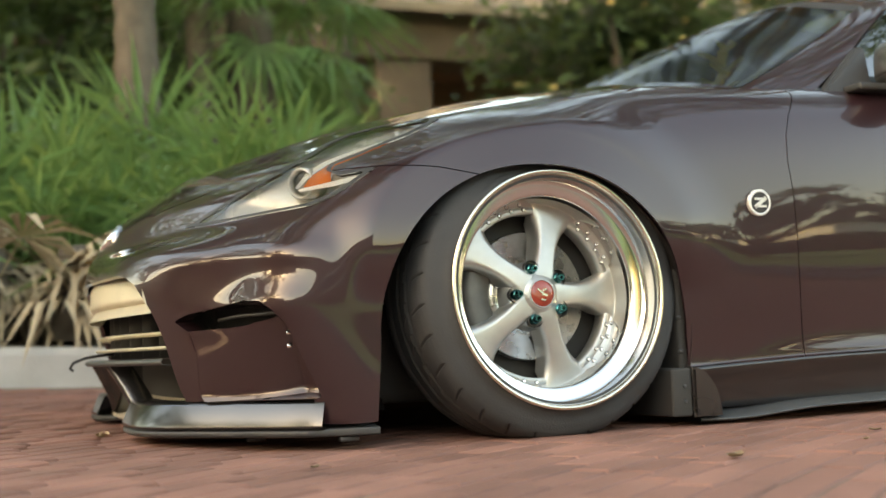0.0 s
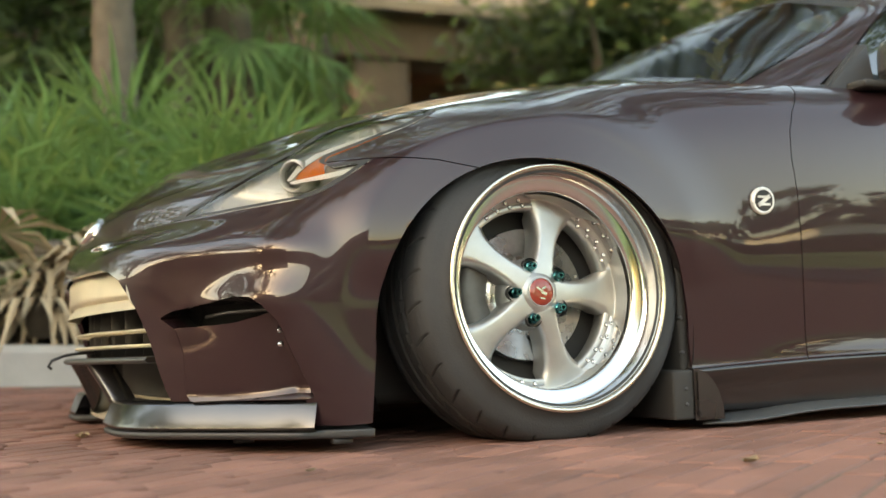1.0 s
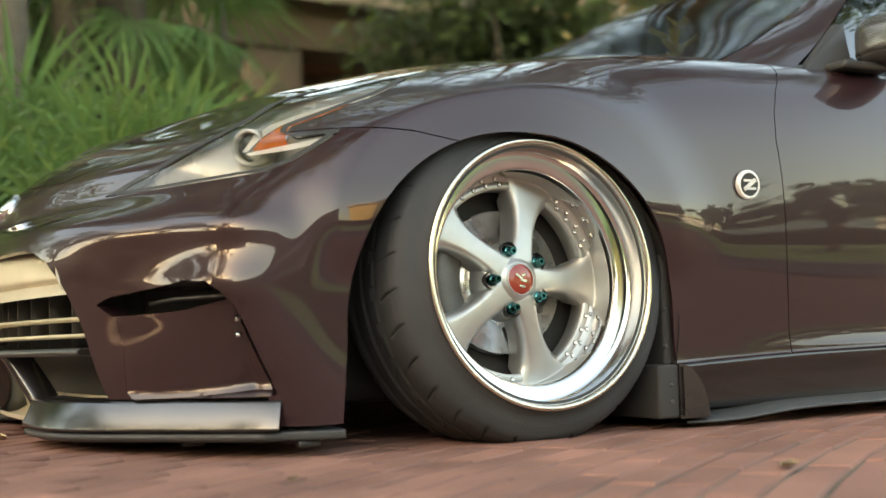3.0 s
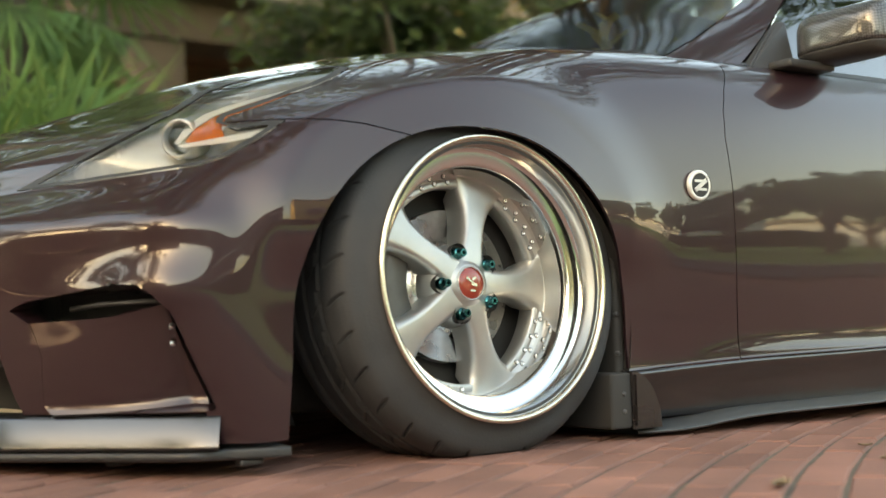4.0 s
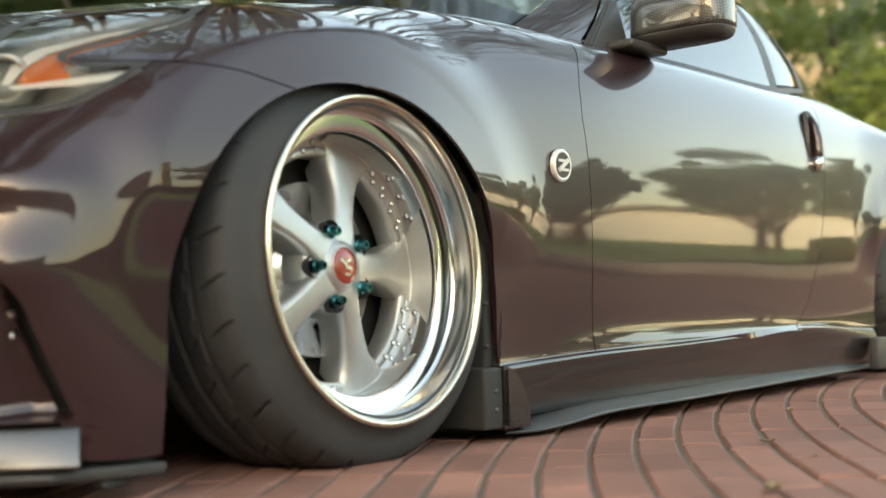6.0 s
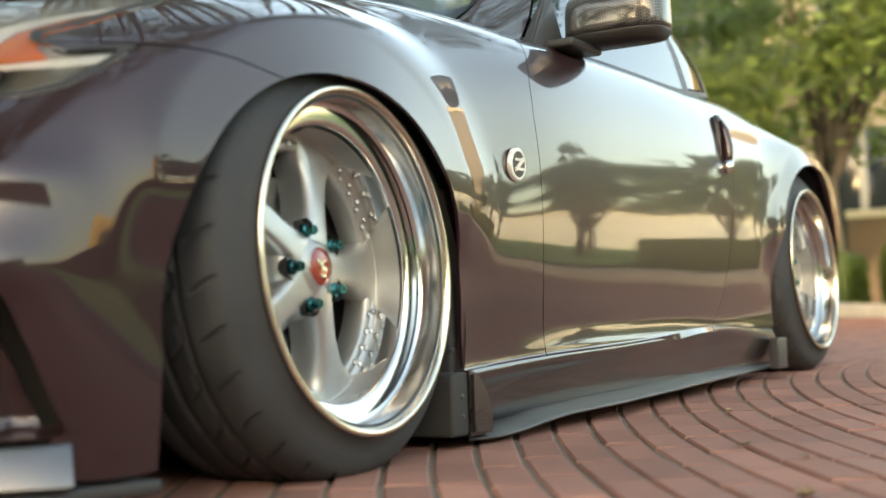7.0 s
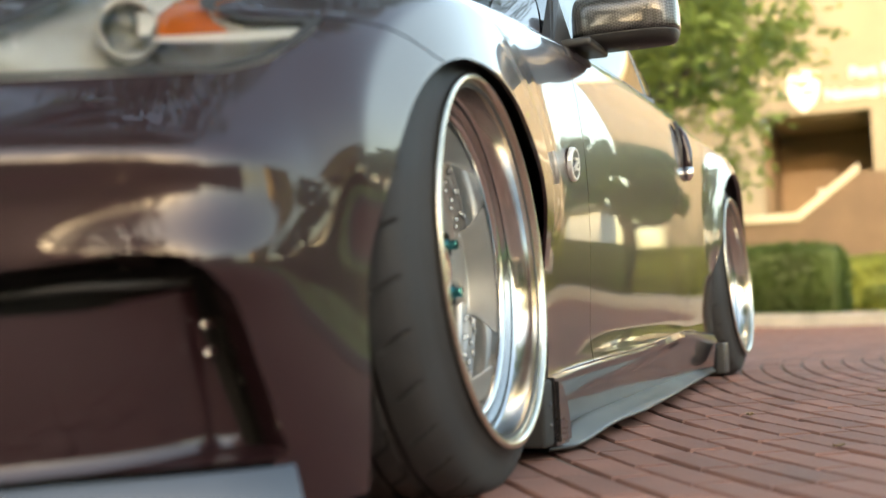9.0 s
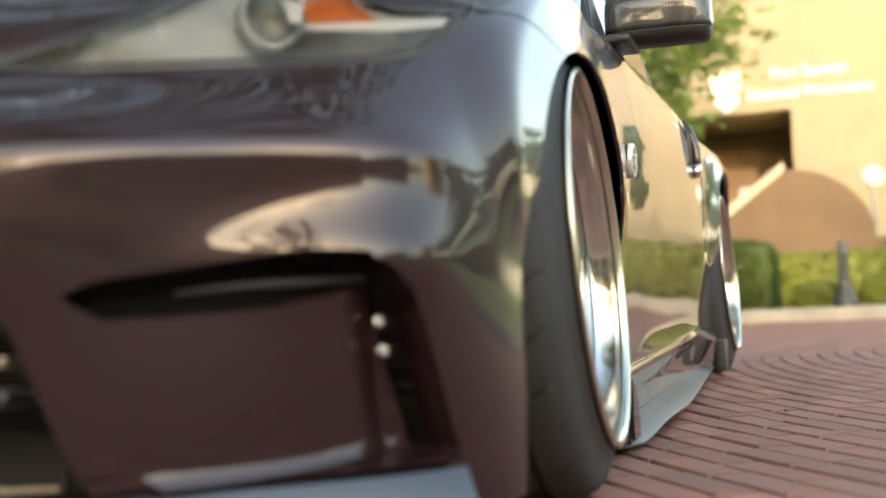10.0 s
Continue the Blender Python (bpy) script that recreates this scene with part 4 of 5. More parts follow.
# ornament that hangs behind the windscreen
orn = thing("hanging_ornament", "red tag and yellow petals hanging behind the windscreen", "ornament", (1.03, -.09, .945))
part("cord", tube([(0, 0, .10), (.01, 0, .0), (0, 0, -.02)], .0015, 5), BLACK, orn)
part("tag", bevelled((-.004, -.035, -.10), (.004, .035, -.02), 0.003), RED, orn)
petals = bmesh.new()
for i in range(12):
    a = 2.4 * i
    box(petals, (0, -.014, 0), (.06, .014, .004), pose(.0, .03 * math.sin(3 * a), .0 + .011 * i, 20 * math.sin(a), -25 - 5 * (i % 3), math.degrees(a)))
part("petals", petals, YELLOW, orn, "pale yellow petals", smooth=False)

# ---- planting ----
GREEN_FROND = material("palmetto_green", (0.125, 0.245, 0.105), rough=0.38, vary=0.35, scale=1.5, island=0.35)
DRY_FROND = material("dry_frond", (0.36, 0.29, 0.20), rough=0.85, vary=0.3, scale=2, island=0.3)
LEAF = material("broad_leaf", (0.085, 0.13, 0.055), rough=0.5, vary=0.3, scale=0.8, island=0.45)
# lighter copy of the broad leaf, with sunlight put into its colour
LEAF_LIT = material("sunlit_leaf", (0.155, 0.215, 0.065), rough=0.5, vary=0.3, scale=0.7, island=0.45)
LEAF_FAR = material("olive_leaf", (0.095, 0.15, 0.04), rough=0.6, vary=0.3, scale=0.7, island=0.45)
HEDGE = material("hedge_leaf", (0.055, 0.09, 0.02), rough=0.6, vary=0.3, scale=2, island=0.4)
HEDGE_PALE = material("pale_hedge_leaf", (0.17, 0.20, 0.035), rough=0.6, vary=0.25, scale=2, island=0.3)
BARK = material("bark", (0.105, 0.088, 0.070), rough=0.95, vary=0.35, scale=9, grain=1.0, grain_scale=30)
SOIL = material("bed_soil", (0.15, 0.115, 0.075), rough=1.0, vary=0.4, scale=5, grain=0.8, grain_scale=60)
LAWN = material("lawn_grass", (0.18, 0.30, 0.08), rough=0.9, vary=0.3, scale=0.8, grain=1.0, grain_scale=50)
BLOOM = material("pale_blossom", (0.75, 0.55, 0.22), rough=0.6)


def translucent(m, colour, share):
    """Lets some light through a leaf."""
    t = m.node_tree
    b, out = t.nodes["Principled BSDF"], t.nodes["Material Output"]
    mix, back = t.nodes.new("ShaderNodeMixShader"), t.nodes.new("ShaderNodeBsdfTranslucent")
    back.inputs[0].default_value = (*colour, 1)
    mix.inputs[0].default_value = share
    t.links.new(b.outputs[0], mix.inputs[1])
    t.links.new(back.outputs[0], mix.inputs[2])
    t.links.new(mix.outputs[0], out.inputs[0])


translucent(GREEN_FROND, (0.29, 0.41, 0.12), 0.42)
translucent(LEAF_FAR, (0.20, 0.29, 0.07), 0.4)
translucent(LEAF, (0.12, 0.18, 0.04), 0.4)
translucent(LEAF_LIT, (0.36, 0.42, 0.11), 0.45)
translucent(HEDGE, (0.12, 0.17, 0.03), 0.35)


def quads(rows):
    bm = bmesh.new()
    for p in rows:
        bm.faces.new([bm.verts.new(q) for q in p])
    return bm


def fan_leaf(rng, base, tip_way, stalk, blade, count, droop, out):
    """A fan of narrow blades at the end of a stalk; faces go into out."""
    way = Vector(tip_way).normalized()
    side = way.cross(Vector((0, 0, 1))).normalized()
    up = side.cross(way)
    base = Vector(base)
    hub = base + way * stalk
    w = side * 0.006
    out.append((base - w, base + w, hub + w * .6, hub - w * .6))
    tilt = rng.uniform(-0.5, 0.5)
    side = (side * math.cos(tilt) + up * math.sin(tilt)).normalized()
    up = side.cross(way)
    for i in range(count):
        a = (i / (count - 1) - 0.5) * radians(rng.uniform(225, 255))
        d = way * math.cos(a) + side * math.sin(a)
        n = blade * (0.72 + 0.28 * math.cos(a)) * rng.uniform(.88, 1.08)
        across = d.cross(up).normalized() * (0.016 + 0.005 * rng.random())
        fold = up * 0.006
        mid = hub + d * n * 0.5 - Vector((0, 0, droop * n * 0.10)) + up * 0.05 * n
        end = hub + d * n - Vector((0, 0, droop * n * rng.uniform(0.2, 0.5)))
        out.append((hub, mid - across + fold, end, mid))
        out.append((hub, mid, end, mid + across + fold))


def palmetto(at, leaves, height, blade, seed, label, dry=0.0, spread=1.0):
    rng = random.Random(seed)
    p = thing("palmetto", label, "shrub", at, "palmettos in the bed")
    green, brown = [], []
    for i in range(leaves):
        a = rng.uniform(0, 2 * math.pi)
        lift = rng.uniform(0.1, 1.25)
        way = (math.cos(a) * math.cos(lift) * spread, math.sin(a) * math.cos(lift) * spread, math.sin(lift) + 0.12)
        base = (rng.uniform(-.16, .16), rng.uniform(-.16, .16), rng.uniform(0, .2))
        stalk = height * rng.uniform(0.45, 0.75) * (0.6 + 0.4 * math.sin(lift))
        is_dry = rng.random() < dry
        fan_leaf(rng, base, (way[0], way[1], way[2] * (0.3 if is_dry else 1)), stalk, blade * rng.uniform(.8, 1.1), rng.randint(14, 19), 1.6 if is_dry else rng.uniform(.3, .9), brown if is_dry else green)
    if green:
        part("fronds", quads(green), GREEN_FROND, p, smooth=False)
    if brown:
        part("dry_fronds", quads(brown), DRY_FROND, p, "withered tan fronds", smooth=False)
    part("stem", tube([(0, 0, -.1), (.02, .01, .12), (.0, .03, .3)], [.11, .10, .06], 10), BARK, p)
    return p


def bed_z(x, y):
    return ground_height(x, y) + 0.13 + 0.10 * min(1.0, max(0.0, (y - 2.0) / 2.0))


for x, y, n, h, b, seed, dry, label in (
        (.38, 3.15, 64, 1.25, .70, 3, .03, "bushy green saw palmetto with fan fronds in the bed"),
        (-.15, 3.5, 54, 1.35, .70, 4, .06, "green saw palmetto with one brown frond"),
        (-.98, 3.2, 54, 1.3, .68, 5, .06, "tall green saw palmetto with fan fronds"),
        (-1.65, 3.4, 48, 1.3, .66, 6, .10, "green saw palmetto with fan fronds"),
        (-.62, 2.65, 26, .62, .48, 7, .15, "low green saw palmetto with drooping fronds"),
        (.05, 2.6, 28, .62, .50, 8, .06, "low green saw palmetto with drooping fronds"),
        (-1.45, 2.8, 30, .66, .5, 11, .10, "low green saw palmetto with drooping fronds"),
        (-.30, 2.85, 34, .8, .55, 12, .05, "green saw palmetto with fan fronds"),
        (.55, 2.75, 30, .6, .5, 13, .04, "low green saw palmetto with fan fronds"),
        (1.1, 3.5, 30, .75, .5, 9, .05, "green saw palmetto with fan fronds"),
        (2.2, 3.8, 26, .65, .5, 10, .05, "green saw palmetto with fan fronds")):
    palmetto((x, y, bed_z(x, y)), n, h, b, seed, label, dry)
for x, y, n, seed in ((-1.05, 2.28, 26, 21), (-.72, 2.12, 18, 22), (-1.6, 2.3, 22, 23)):
    palmetto((x, y, bed_z(x, y) + .12), n, .34, .42, seed, "heap of withered tan palmetto fronds", 1.0)


def palm_trunk(at, r, h, seed, crown):
    rng = random.Random(seed)
    p = thing("cabbage_palm", "tall palm with rough grey-brown trunk", "palm tree", at, "palms behind the bed")
    pts, rad = [], []
    for i in range(40):
        f = i / 39
        pts.append((.06 * math.sin(2 * f + seed), .05 * math.sin(1.6 * f), -.1 + h * f))
        rad.append(r * (1.15 - 0.2 * f) * (1 + 0.09 * (i % 2) + rng.uniform(-.03, .03)))
    part("trunk", tube(pts, rad, 18), BARK, p)
    fronds = []
    for i in range(crown):
        a, lift = rng.uniform(0, 6.3), rng.uniform(-.7, 1.1)
        fan_leaf(rng, (pts[-1][0], pts[-1][1], h - .15), (math.cos(a) * math.cos(lift), math.sin(a) * math.cos(lift), math.sin(lift)), rng.uniform(.5, .9), rng.uniform(.6, .85), 20, 1.2, fronds)
    if fronds:
        part("crown", quads(fronds), GREEN_FROND, p, smooth=False)


palm_trunk((-.22, 4.15, .2), .115, 4.2, 1, 26)
palm_trunk((.62, 6.3, .2), .10, 3.9, 2, 26)
palm_trunk((1.15, 6.6, .2), .19, 2.9, 3, 40)
palm_trunk((-1.9, 5.6, .2), .13, 3.6, 5, 30)


def leaf_cloud(rng, centre, radii, count, size, lumps=14, hollow=0.55, clump=1.0):
    """Small leaves in clumps over an uneven crown."""
    out = []
    c, r = Vector(centre), Vector(radii)
    heads = []
    for i in range(lumps):
        d = Vector((rng.gauss(0, 1), rng.gauss(0, 1), rng.gauss(0, .9))).normalized()
        k = rng.uniform(hollow, 1.0)
        heads.append((c + Vector((d.x * r.x, d.y * r.y, d.z * r.z)) * k, rng.uniform(.22, .42) * clump))
    for i in range(count):
        h, s = heads[rng.randrange(lumps)]
        d = Vector((rng.gauss(0, 1), rng.gauss(0, 1), rng.gauss(0, .8)))
        p = h + Vector((d.x * r.x, d.y * r.y, d.z * r.z)) * s * 0.62
        a = Vector((rng.gauss(0, 1), rng.gauss(0, 1), rng.gauss(0, .7))).normalized()
        b = a.orthogonal().normalized()
        s1 = size * rng.uniform(.7, 1.3)
        out.append((p - a * s1, p - b * s1 * .45, p + a * s1, p + b * s1 * .45))
    return out, heads


def broad_tree(at, trunk_h, r, crown_at, radii, leaves, size, seed, mat, label, lumps=18, blooms=0, clump=1.0):
    rng = random.Random(seed)
    t = thing("broadleaf_tree", label, "tree", at)
    faces, heads = leaf_cloud(rng, crown_at, radii, leaves, size, lumps, 0.4 if clump < 1 else 0.55, clump)
    part("crown", quads(faces), mat, t, smooth=False)
    part("trunk", tube([(0, 0, -.15), (.03, 0, trunk_h * .4), (-.03, .04, trunk_h * .8), (crown_at[0] * .5, crown_at[1] * .5, trunk_h)], [r * 1.25, r, r * .85, r * .7], 12), BARK, t)
    for i, (h, s) in enumerate(heads[:10]):
        a = Vector((0, 0, trunk_h * rng.uniform(.65, .95)))
        m = a.lerp(h, .5) + Vector((0, 0, .12))
        part("limb", tube([a, m, h], [r * .45, r * .3, r * .1], 7), BARK, t)
    if blooms:
        extra, _ = leaf_cloud(rng, crown_at, radii, blooms, size * .9, lumps)
        part("blossom", quads(extra), BLOOM, t, "pale yellow blossom", smooth=False)
    return t


DENSE = "dense dark green broadleaf tree with pale blossom"
broad_tree((5.6, 8.1, .2), 1.9, .12, (0, 0, 2.6), (1.5, 1.3, 1.7), 9000, .085, 31, LEAF, DENSE, 26, 60)
broad_tree((7.4, 8.6, .15), 2.0, .13, (0, 0, 2.9), (2.0, 1.5, 2.1), 9500, .095, 32, LEAF, DENSE, 28, 50)
broad_tree((10.8, 9.0, .1), 2.2, .14, (0, 0, 3.0), (2.4, 1.8, 2.4), 8500, .11, 33, LEAF, DENSE, 28, 30)
broad_tree((-3.2, 7.0, .2), 2.2, .14, (0, 0, 3.2), (2.2, 1.6, 2.2), 2600, .11, 34, LEAF, "dense dark green broadleaf tree", 26)
for x, y, z, rx, rz, seed in ((-1.0, 6.4, 1.9, 1.5, 1.5, 35), (.9, 8.4, 2.0, 1.5, 1.5, 36)):
    broad_tree((x, y, .2), 1.3, .08, (0, 0, z), (rx, 1.0, rz), 6500, .085, seed, LEAF, "dense green shrub tree behind the palmettos", 26)
# tree added so that its crown keeps the low sun off the porch pillars
broad_tree((-3.6, 11.8, .2), 2.6, .16, (0, 0, 4.4), (3.0, 2.4, 2.6), 3000, .18, 38, LEAF, "dense dark green broadleaf tree", 26)
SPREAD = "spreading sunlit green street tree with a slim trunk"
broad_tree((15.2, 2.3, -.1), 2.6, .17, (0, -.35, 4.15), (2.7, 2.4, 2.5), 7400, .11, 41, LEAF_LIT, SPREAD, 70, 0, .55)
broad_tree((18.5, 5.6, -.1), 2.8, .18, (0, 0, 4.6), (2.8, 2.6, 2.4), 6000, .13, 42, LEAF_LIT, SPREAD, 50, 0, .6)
broad_tree((17.0, 10.5, -.1), 2.8, .18, (0, 0, 4.4), (2.8, 2.6, 2.4), 5000, .14, 43, LEAF_LIT, SPREAD, 30)

# ---- kerbs and beds ----
def kerb(name, line, height, label):
    """Kerb stones end to end along a line; the roadway lies on its right."""
    k = thing(name, label, "kerb", kind="structure")
    pts = [Vector(p) for p in line]
    for a, b in zip(pts, pts[1:]):
        d = b - a
        n = max(1, round(d.length / 0.9))
        for i in range(n):
            p, q = a + d * (i / n), a + d * ((i + 1) / n)
            e = (q - p).normalized()
            side = Vector((-e.y, e.x))
            z0, z1 = ground_height(p.x, p.y), ground_height(q.x, q.y)
            bm = bmesh.new()
            g = e * 0.004
            rows = []
            for c, z in ((p + g, z0), (q - g, z1)):
                rows.append([bm.verts.new((c.x + side.x * w, c.y + side.y * w, z + h)) for w, h in ((0, -.1), (0.005, height - .03), (.015, height - .008), (.035, height), (.17, height + .004), (.17, -.1))])
            for j in range(5):
                bm.faces.new((rows[0][j], rows[1][j], rows[1][j + 1], rows[0][j + 1]))
            bm.faces.new(rows[0])
            bm.faces.new(rows[1][::-1])
            part("kerb_stone", bm, CONCRETE, k, smooth=False)


kerb("kerb", [(-14, 2.15), (-4, 1.78), (2, 1.70), (8, 2.3), (11.5, 5.5), (13.6, 9), (13.8, 16)], .15, "grey concrete kerb along the planting bed")
kerb("kerb", [(14.6, 11), (14.4, 4), (14.2, 0), (14.0, -4), (13.2, -8), (11, -11)], .16, "pale grey concrete kerb before the hedges")
bed_rows = [[(x, 1.72 + f * 13 + .17 + .0 * x, bed_z(x, 1.9 + f * 13)) for f in (0, .03, .08, .2, .5, 1)] for x in np.linspace(-14, 11, 60)]
for row in bed_rows:
    row[0] = (row[0][0], float(np.interp(row[0][0], (-14, -4, 2, 8, 11.5), (2.15, 1.78, 1.70, 2.3, 5.5))) + .165, ground_height(row[0][0], 1.9) + .13)
part("planting_bed", sheet(bed_rows), SOIL)
tagged(bpy.data.objects["planting_bed"], "brown mulch and soil of the planting bed", "ground", kind="structure")
tagged(part("verge", sheet([[(x, y, ground_height(x, y) + .13) for y in np.linspace(-30, 12, 20)] for x in (14.6, 17, 20, 24, 28, 34)], flip=True), LAWN), "grass verge behind the kerb", "lawn", kind="structure")


def hedge(at, size, seed, mat, label, round_=0.18, count=5200, leaf=.035):
    rng = random.Random(seed)
    h = thing("box_hedge", label, "hedge", at, "clipped hedges behind the kerb")
    faces = []
    for i in range(count):
        u, v = rng.uniform(-1, 1), rng.uniform(-1, 1)
        f = rng.randrange(5)
        p = Vector(((u, v, 1), (1, u, v), (-1, u, v), (u, 1, v), (u, -1, v))[f])
        p = Vector((p.x, p.y, p.z))
        k = (abs(p.x) ** 5 + abs(p.y) ** 5 + abs(max(0, p.z)) ** 5) ** .2
        p = p / k
        q = Vector((p.x * size[0] / 2, p.y * size[1] / 2, (p.z + 1) / 2 * size[2])) + Vector((rng.gauss(0, .02), rng.gauss(0, .02), rng.gauss(0, .02)))
        a = Vector((rng.gauss(0, 1), rng.gauss(0, 1), rng.gauss(0, 1))).normalized()
        b = a.orthogonal().normalized()
        s = leaf * rng.uniform(.7, 1.4)
        faces.append((q - a * s, q - b * s * .6, q + a * s, q + b * s * .6))
    part("foliage", quads(faces), mat, h, smooth=False)
    part("core", bevelled((-size[0] / 2 + .05, -size[1] / 2 + .05, 0), (size[0] / 2 - .05, size[1] / 2 - .05, size[2] - .05), round_ * .6, 3), mat, h)


hedge((15.3, .55, -.02), (1.3, 2.1, .95), 51, HEDGE, "dark green clipped box hedge")
hedge((15.6, 4.3, .0), (1.2, 4.6, .85), 52, HEDGE, "dark green clipped box hedge", count=7000)
hedge((17.2, -1.3, .02), (1.2, 2.3, .75), 53, HEDGE_PALE, "low yellow-green clipped hedge")
hedge((16.0, -2.9, .0), (1.4, 1.5, .85), 54, HEDGE_PALE, "rounded yellow-green clipped hedge", .4)
hedge((16.2, -5.2, .0), (1.3, 2.9, .85), 55, HEDGE, "dark green clipped box hedge")
for x, y, s, seed in ((15.2, -1.0, .34, 61), (15.3, -1.9, .42, 62)):
    hedge((x, y, .0), (s * 1.4, s * 1.6, s), seed, HEDGE_PALE, "small rounded pale shrub", .2, 900, .03)

# ---- bollard and globe lamp ----
IRON = material("painted_iron", (0.05, 0.065, 0.075), rough=0.45, vary=0.15, scale=20)
GLOBE = material("white_globe", (0.85, 0.83, 0.78), rough=0.3)
BUFF = material("buff_brick_wall", (0.265, 0.222, 0.165), rough=0.9, vary=0.10, scale=1.2, grain=0.3, grain_scale=40)
BROWN = material("brown_brick_wall", (0.27, 0.185, 0.125), rough=0.9, vary=0.12, scale=1.5, grain=0.3, grain_scale=40)
# dark brick colour: shade on the stair wall, own brown on the far building
UMBER = material("shade_and_brown_brick", (0.17, 0.115, 0.08), rough=0.9, vary=0.15, scale=1.5, grain=0.3, grain_scale=40)
# pillar and beam brick, greyed and darkened so that colour carries their shade
GREYBRICK = material("shaded_brick", (0.17, 0.14, 0.115), rough=0.9, vary=0.15, scale=2.5, grain=0.3, grain_scale=40)
COPING = material("stone_coping", (0.62, 0.55, 0.43), rough=0.85, vary=0.08, scale=3)
WINDOW = material("dark_window", (0.02, 0.025, 0.03), rough=0.08)
FRAME = material("window_frame", (0.30, 0.30, 0.28), rough=0.5)
TIN = material("metal_roof", (0.26, 0.255, 0.24), rough=0.85, vary=0.1, scale=2, specular=0.1)
WHITE = material("white_letters", (0.82, 0.80, 0.75), rough=0.6)
PALE = material("pale_render", (0.70, 0.71, 0.69), rough=0.9, vary=0.08, scale=0.5)


def bollard(at):
    b = thing("iron_bollard", "dark blue-grey cast-iron bollard on the kerb", "bollard", at)
    rows = [(0, .14), (.03, .15), (.08, .15), (.10, .13), (.16, .12), (.20, .085), (.30, .068), (.62, .055), (.66, .068), (.69, .068), (.71, .05), (.76, .058), (.80, .045), (.83, .012)]
    bm = lathe(rows, 28)
    bmesh.ops.rotate(bm, verts=bm.verts[:], matrix=Matrix.Rotation(radians(90), 3, "X"))
    part("post", bm, IRON, b)


bollard((14.3, -1.33, ground_height(14.3, -1.33) + .16))
lamp = thing("globe_lamp", "white globe lamp on a slim pole", "street lamp", (24.0, -2.05, 0))
part("pole", tube([(0, 0, -.1), (0, 0, 2.2)], .04, 12), FRAME, lamp)
globe_bm = bmesh.new()
bmesh.ops.create_uvsphere(globe_bm, u_segments=24, v_segments=16, radius=.22)
bmesh.ops.translate(globe_bm, verts=globe_bm.verts[:], vec=(0, 0, 2.4))
part("globe", globe_bm, GLOBE, lamp, "white glass globe")

# ---- buildings ----
hall = thing("monument_hall", "sunlit buff brick hall with white lettering and stairs", "building", (30, 0, 0))
wall = bmesh.new()
box(wall, (0, 2.2, -.3), (.5, 30, 9.2))
box(wall, (0, -.42, 4.75), (.5, 2.2, 9.2))
box(wall, (0, -6.2, -.3), (.5, -.42, 9.2))
box(wall, (.5, -6.2, -.3), (14, -5.7, 9.2))
part("wall", wall, BUFF, hall, smooth=False)
for lo, hi in (((4.0, -.8, -.3), (4.2, 2.6, 5)), ((.5, -.62, -.3), (4.0, -.42, 4.75)), ((.5, 2.2, -.3), (4.0, 2.4, 4.75)), ((.5, -.42, 4.75), (4.0, 2.2, 4.95))):
    part("porch_wall", bevelled(lo, hi, .01, 1), BROWN, hall, "shaded porch")
# the window's brightness in the dark porch is put into its pale colour
part("porch_window", bevelled((3.94, .1, 2.5), (3.99, 1.2, 3.2), .01), PALE, hall)
part("joint", bevelled((-.006, -.415 - .62, 4.9), (0.02, -.39 - .62, 9.2), .002, 1), BROWN, hall)
part("vent", bevelled((-.02, -.42, 8.1), (.03, .25, 8.4), .01), BROWN, hall)
for y0, y1, z0, z1 in ((4.2, 6.2, 1.2, 4.4), (8.2, 10.2, 1.2, 4.4), (4.2, 6.2, 6.2, 8.6), (8.2, 10.2, 6.2, 8.6)):
    win = part("window", bevelled((-.03, y0, z0), (.05, y1, z1), .02), FRAME, hall)
    for k in range(2):
        part("pane", bevelled((-.04, y0 + .1 + k * (y1 - y0) / 2, z0 + .1), (-.005, y0 - .1 + (k + 1) * (y1 - y0) / 2, z1 - .1), .005, 1), WINDOW, win)
part("parapet", bevelled((-.12, -6.3, 9.2), (.62, 30, 9.5), .03), COPING, hall)
crest = bmesh.new()
rows_c = [[(-.05 + d, 1.12 + w * .36, 4.90 + h) for w, h in ((-1, .85), (-1, .35), (-.7, .12), (0, -.12), (.7, .12), (1, .35), (1, .85), (0, .92))] for d in (0, .06)]
cr = [[crest.verts.new(p) for p in r] for r in rows_c]
crest.faces.new(cr[0][::-1])
crest.faces.new(cr[1])
for j in range(8):
    crest.faces.new((cr[0][j], cr[0][(j + 1) % 8], cr[1][(j + 1) % 8], cr[1][j]))
part("shield", crest, WHITE, hall, "white shield emblem", smooth=False)


def letters(text, at, size):
    cu = bpy.data.curves.new("lettering", "FONT")
    cu.body, cu.size, cu.extrude, cu.offset = text, size, .03, .006
    tmp = new("lettering", cu)
    me = bpy.data.meshes.new_from_object(tmp.evaluated_get(bpy.context.evaluated_depsgraph_get()))
    bpy.data.objects.remove(tmp)
    me.materials.append(WHITE)
    o = new("lettering", me)
    o.parent = hall
    o["label"] = "white raised lettering"
    o.matrix_local = pose(*at, 90, 0, -90)
    return o


letters("Fort Sumter", (-.04, .02, 5.54), .37)
letters("National Monument", (-.04, .61, 5.04), .365)

stair = thing("stair_wall", "brick stair wall coloured dark for shade, with pale sloping coping", "wall", (21.5, 0, 0))


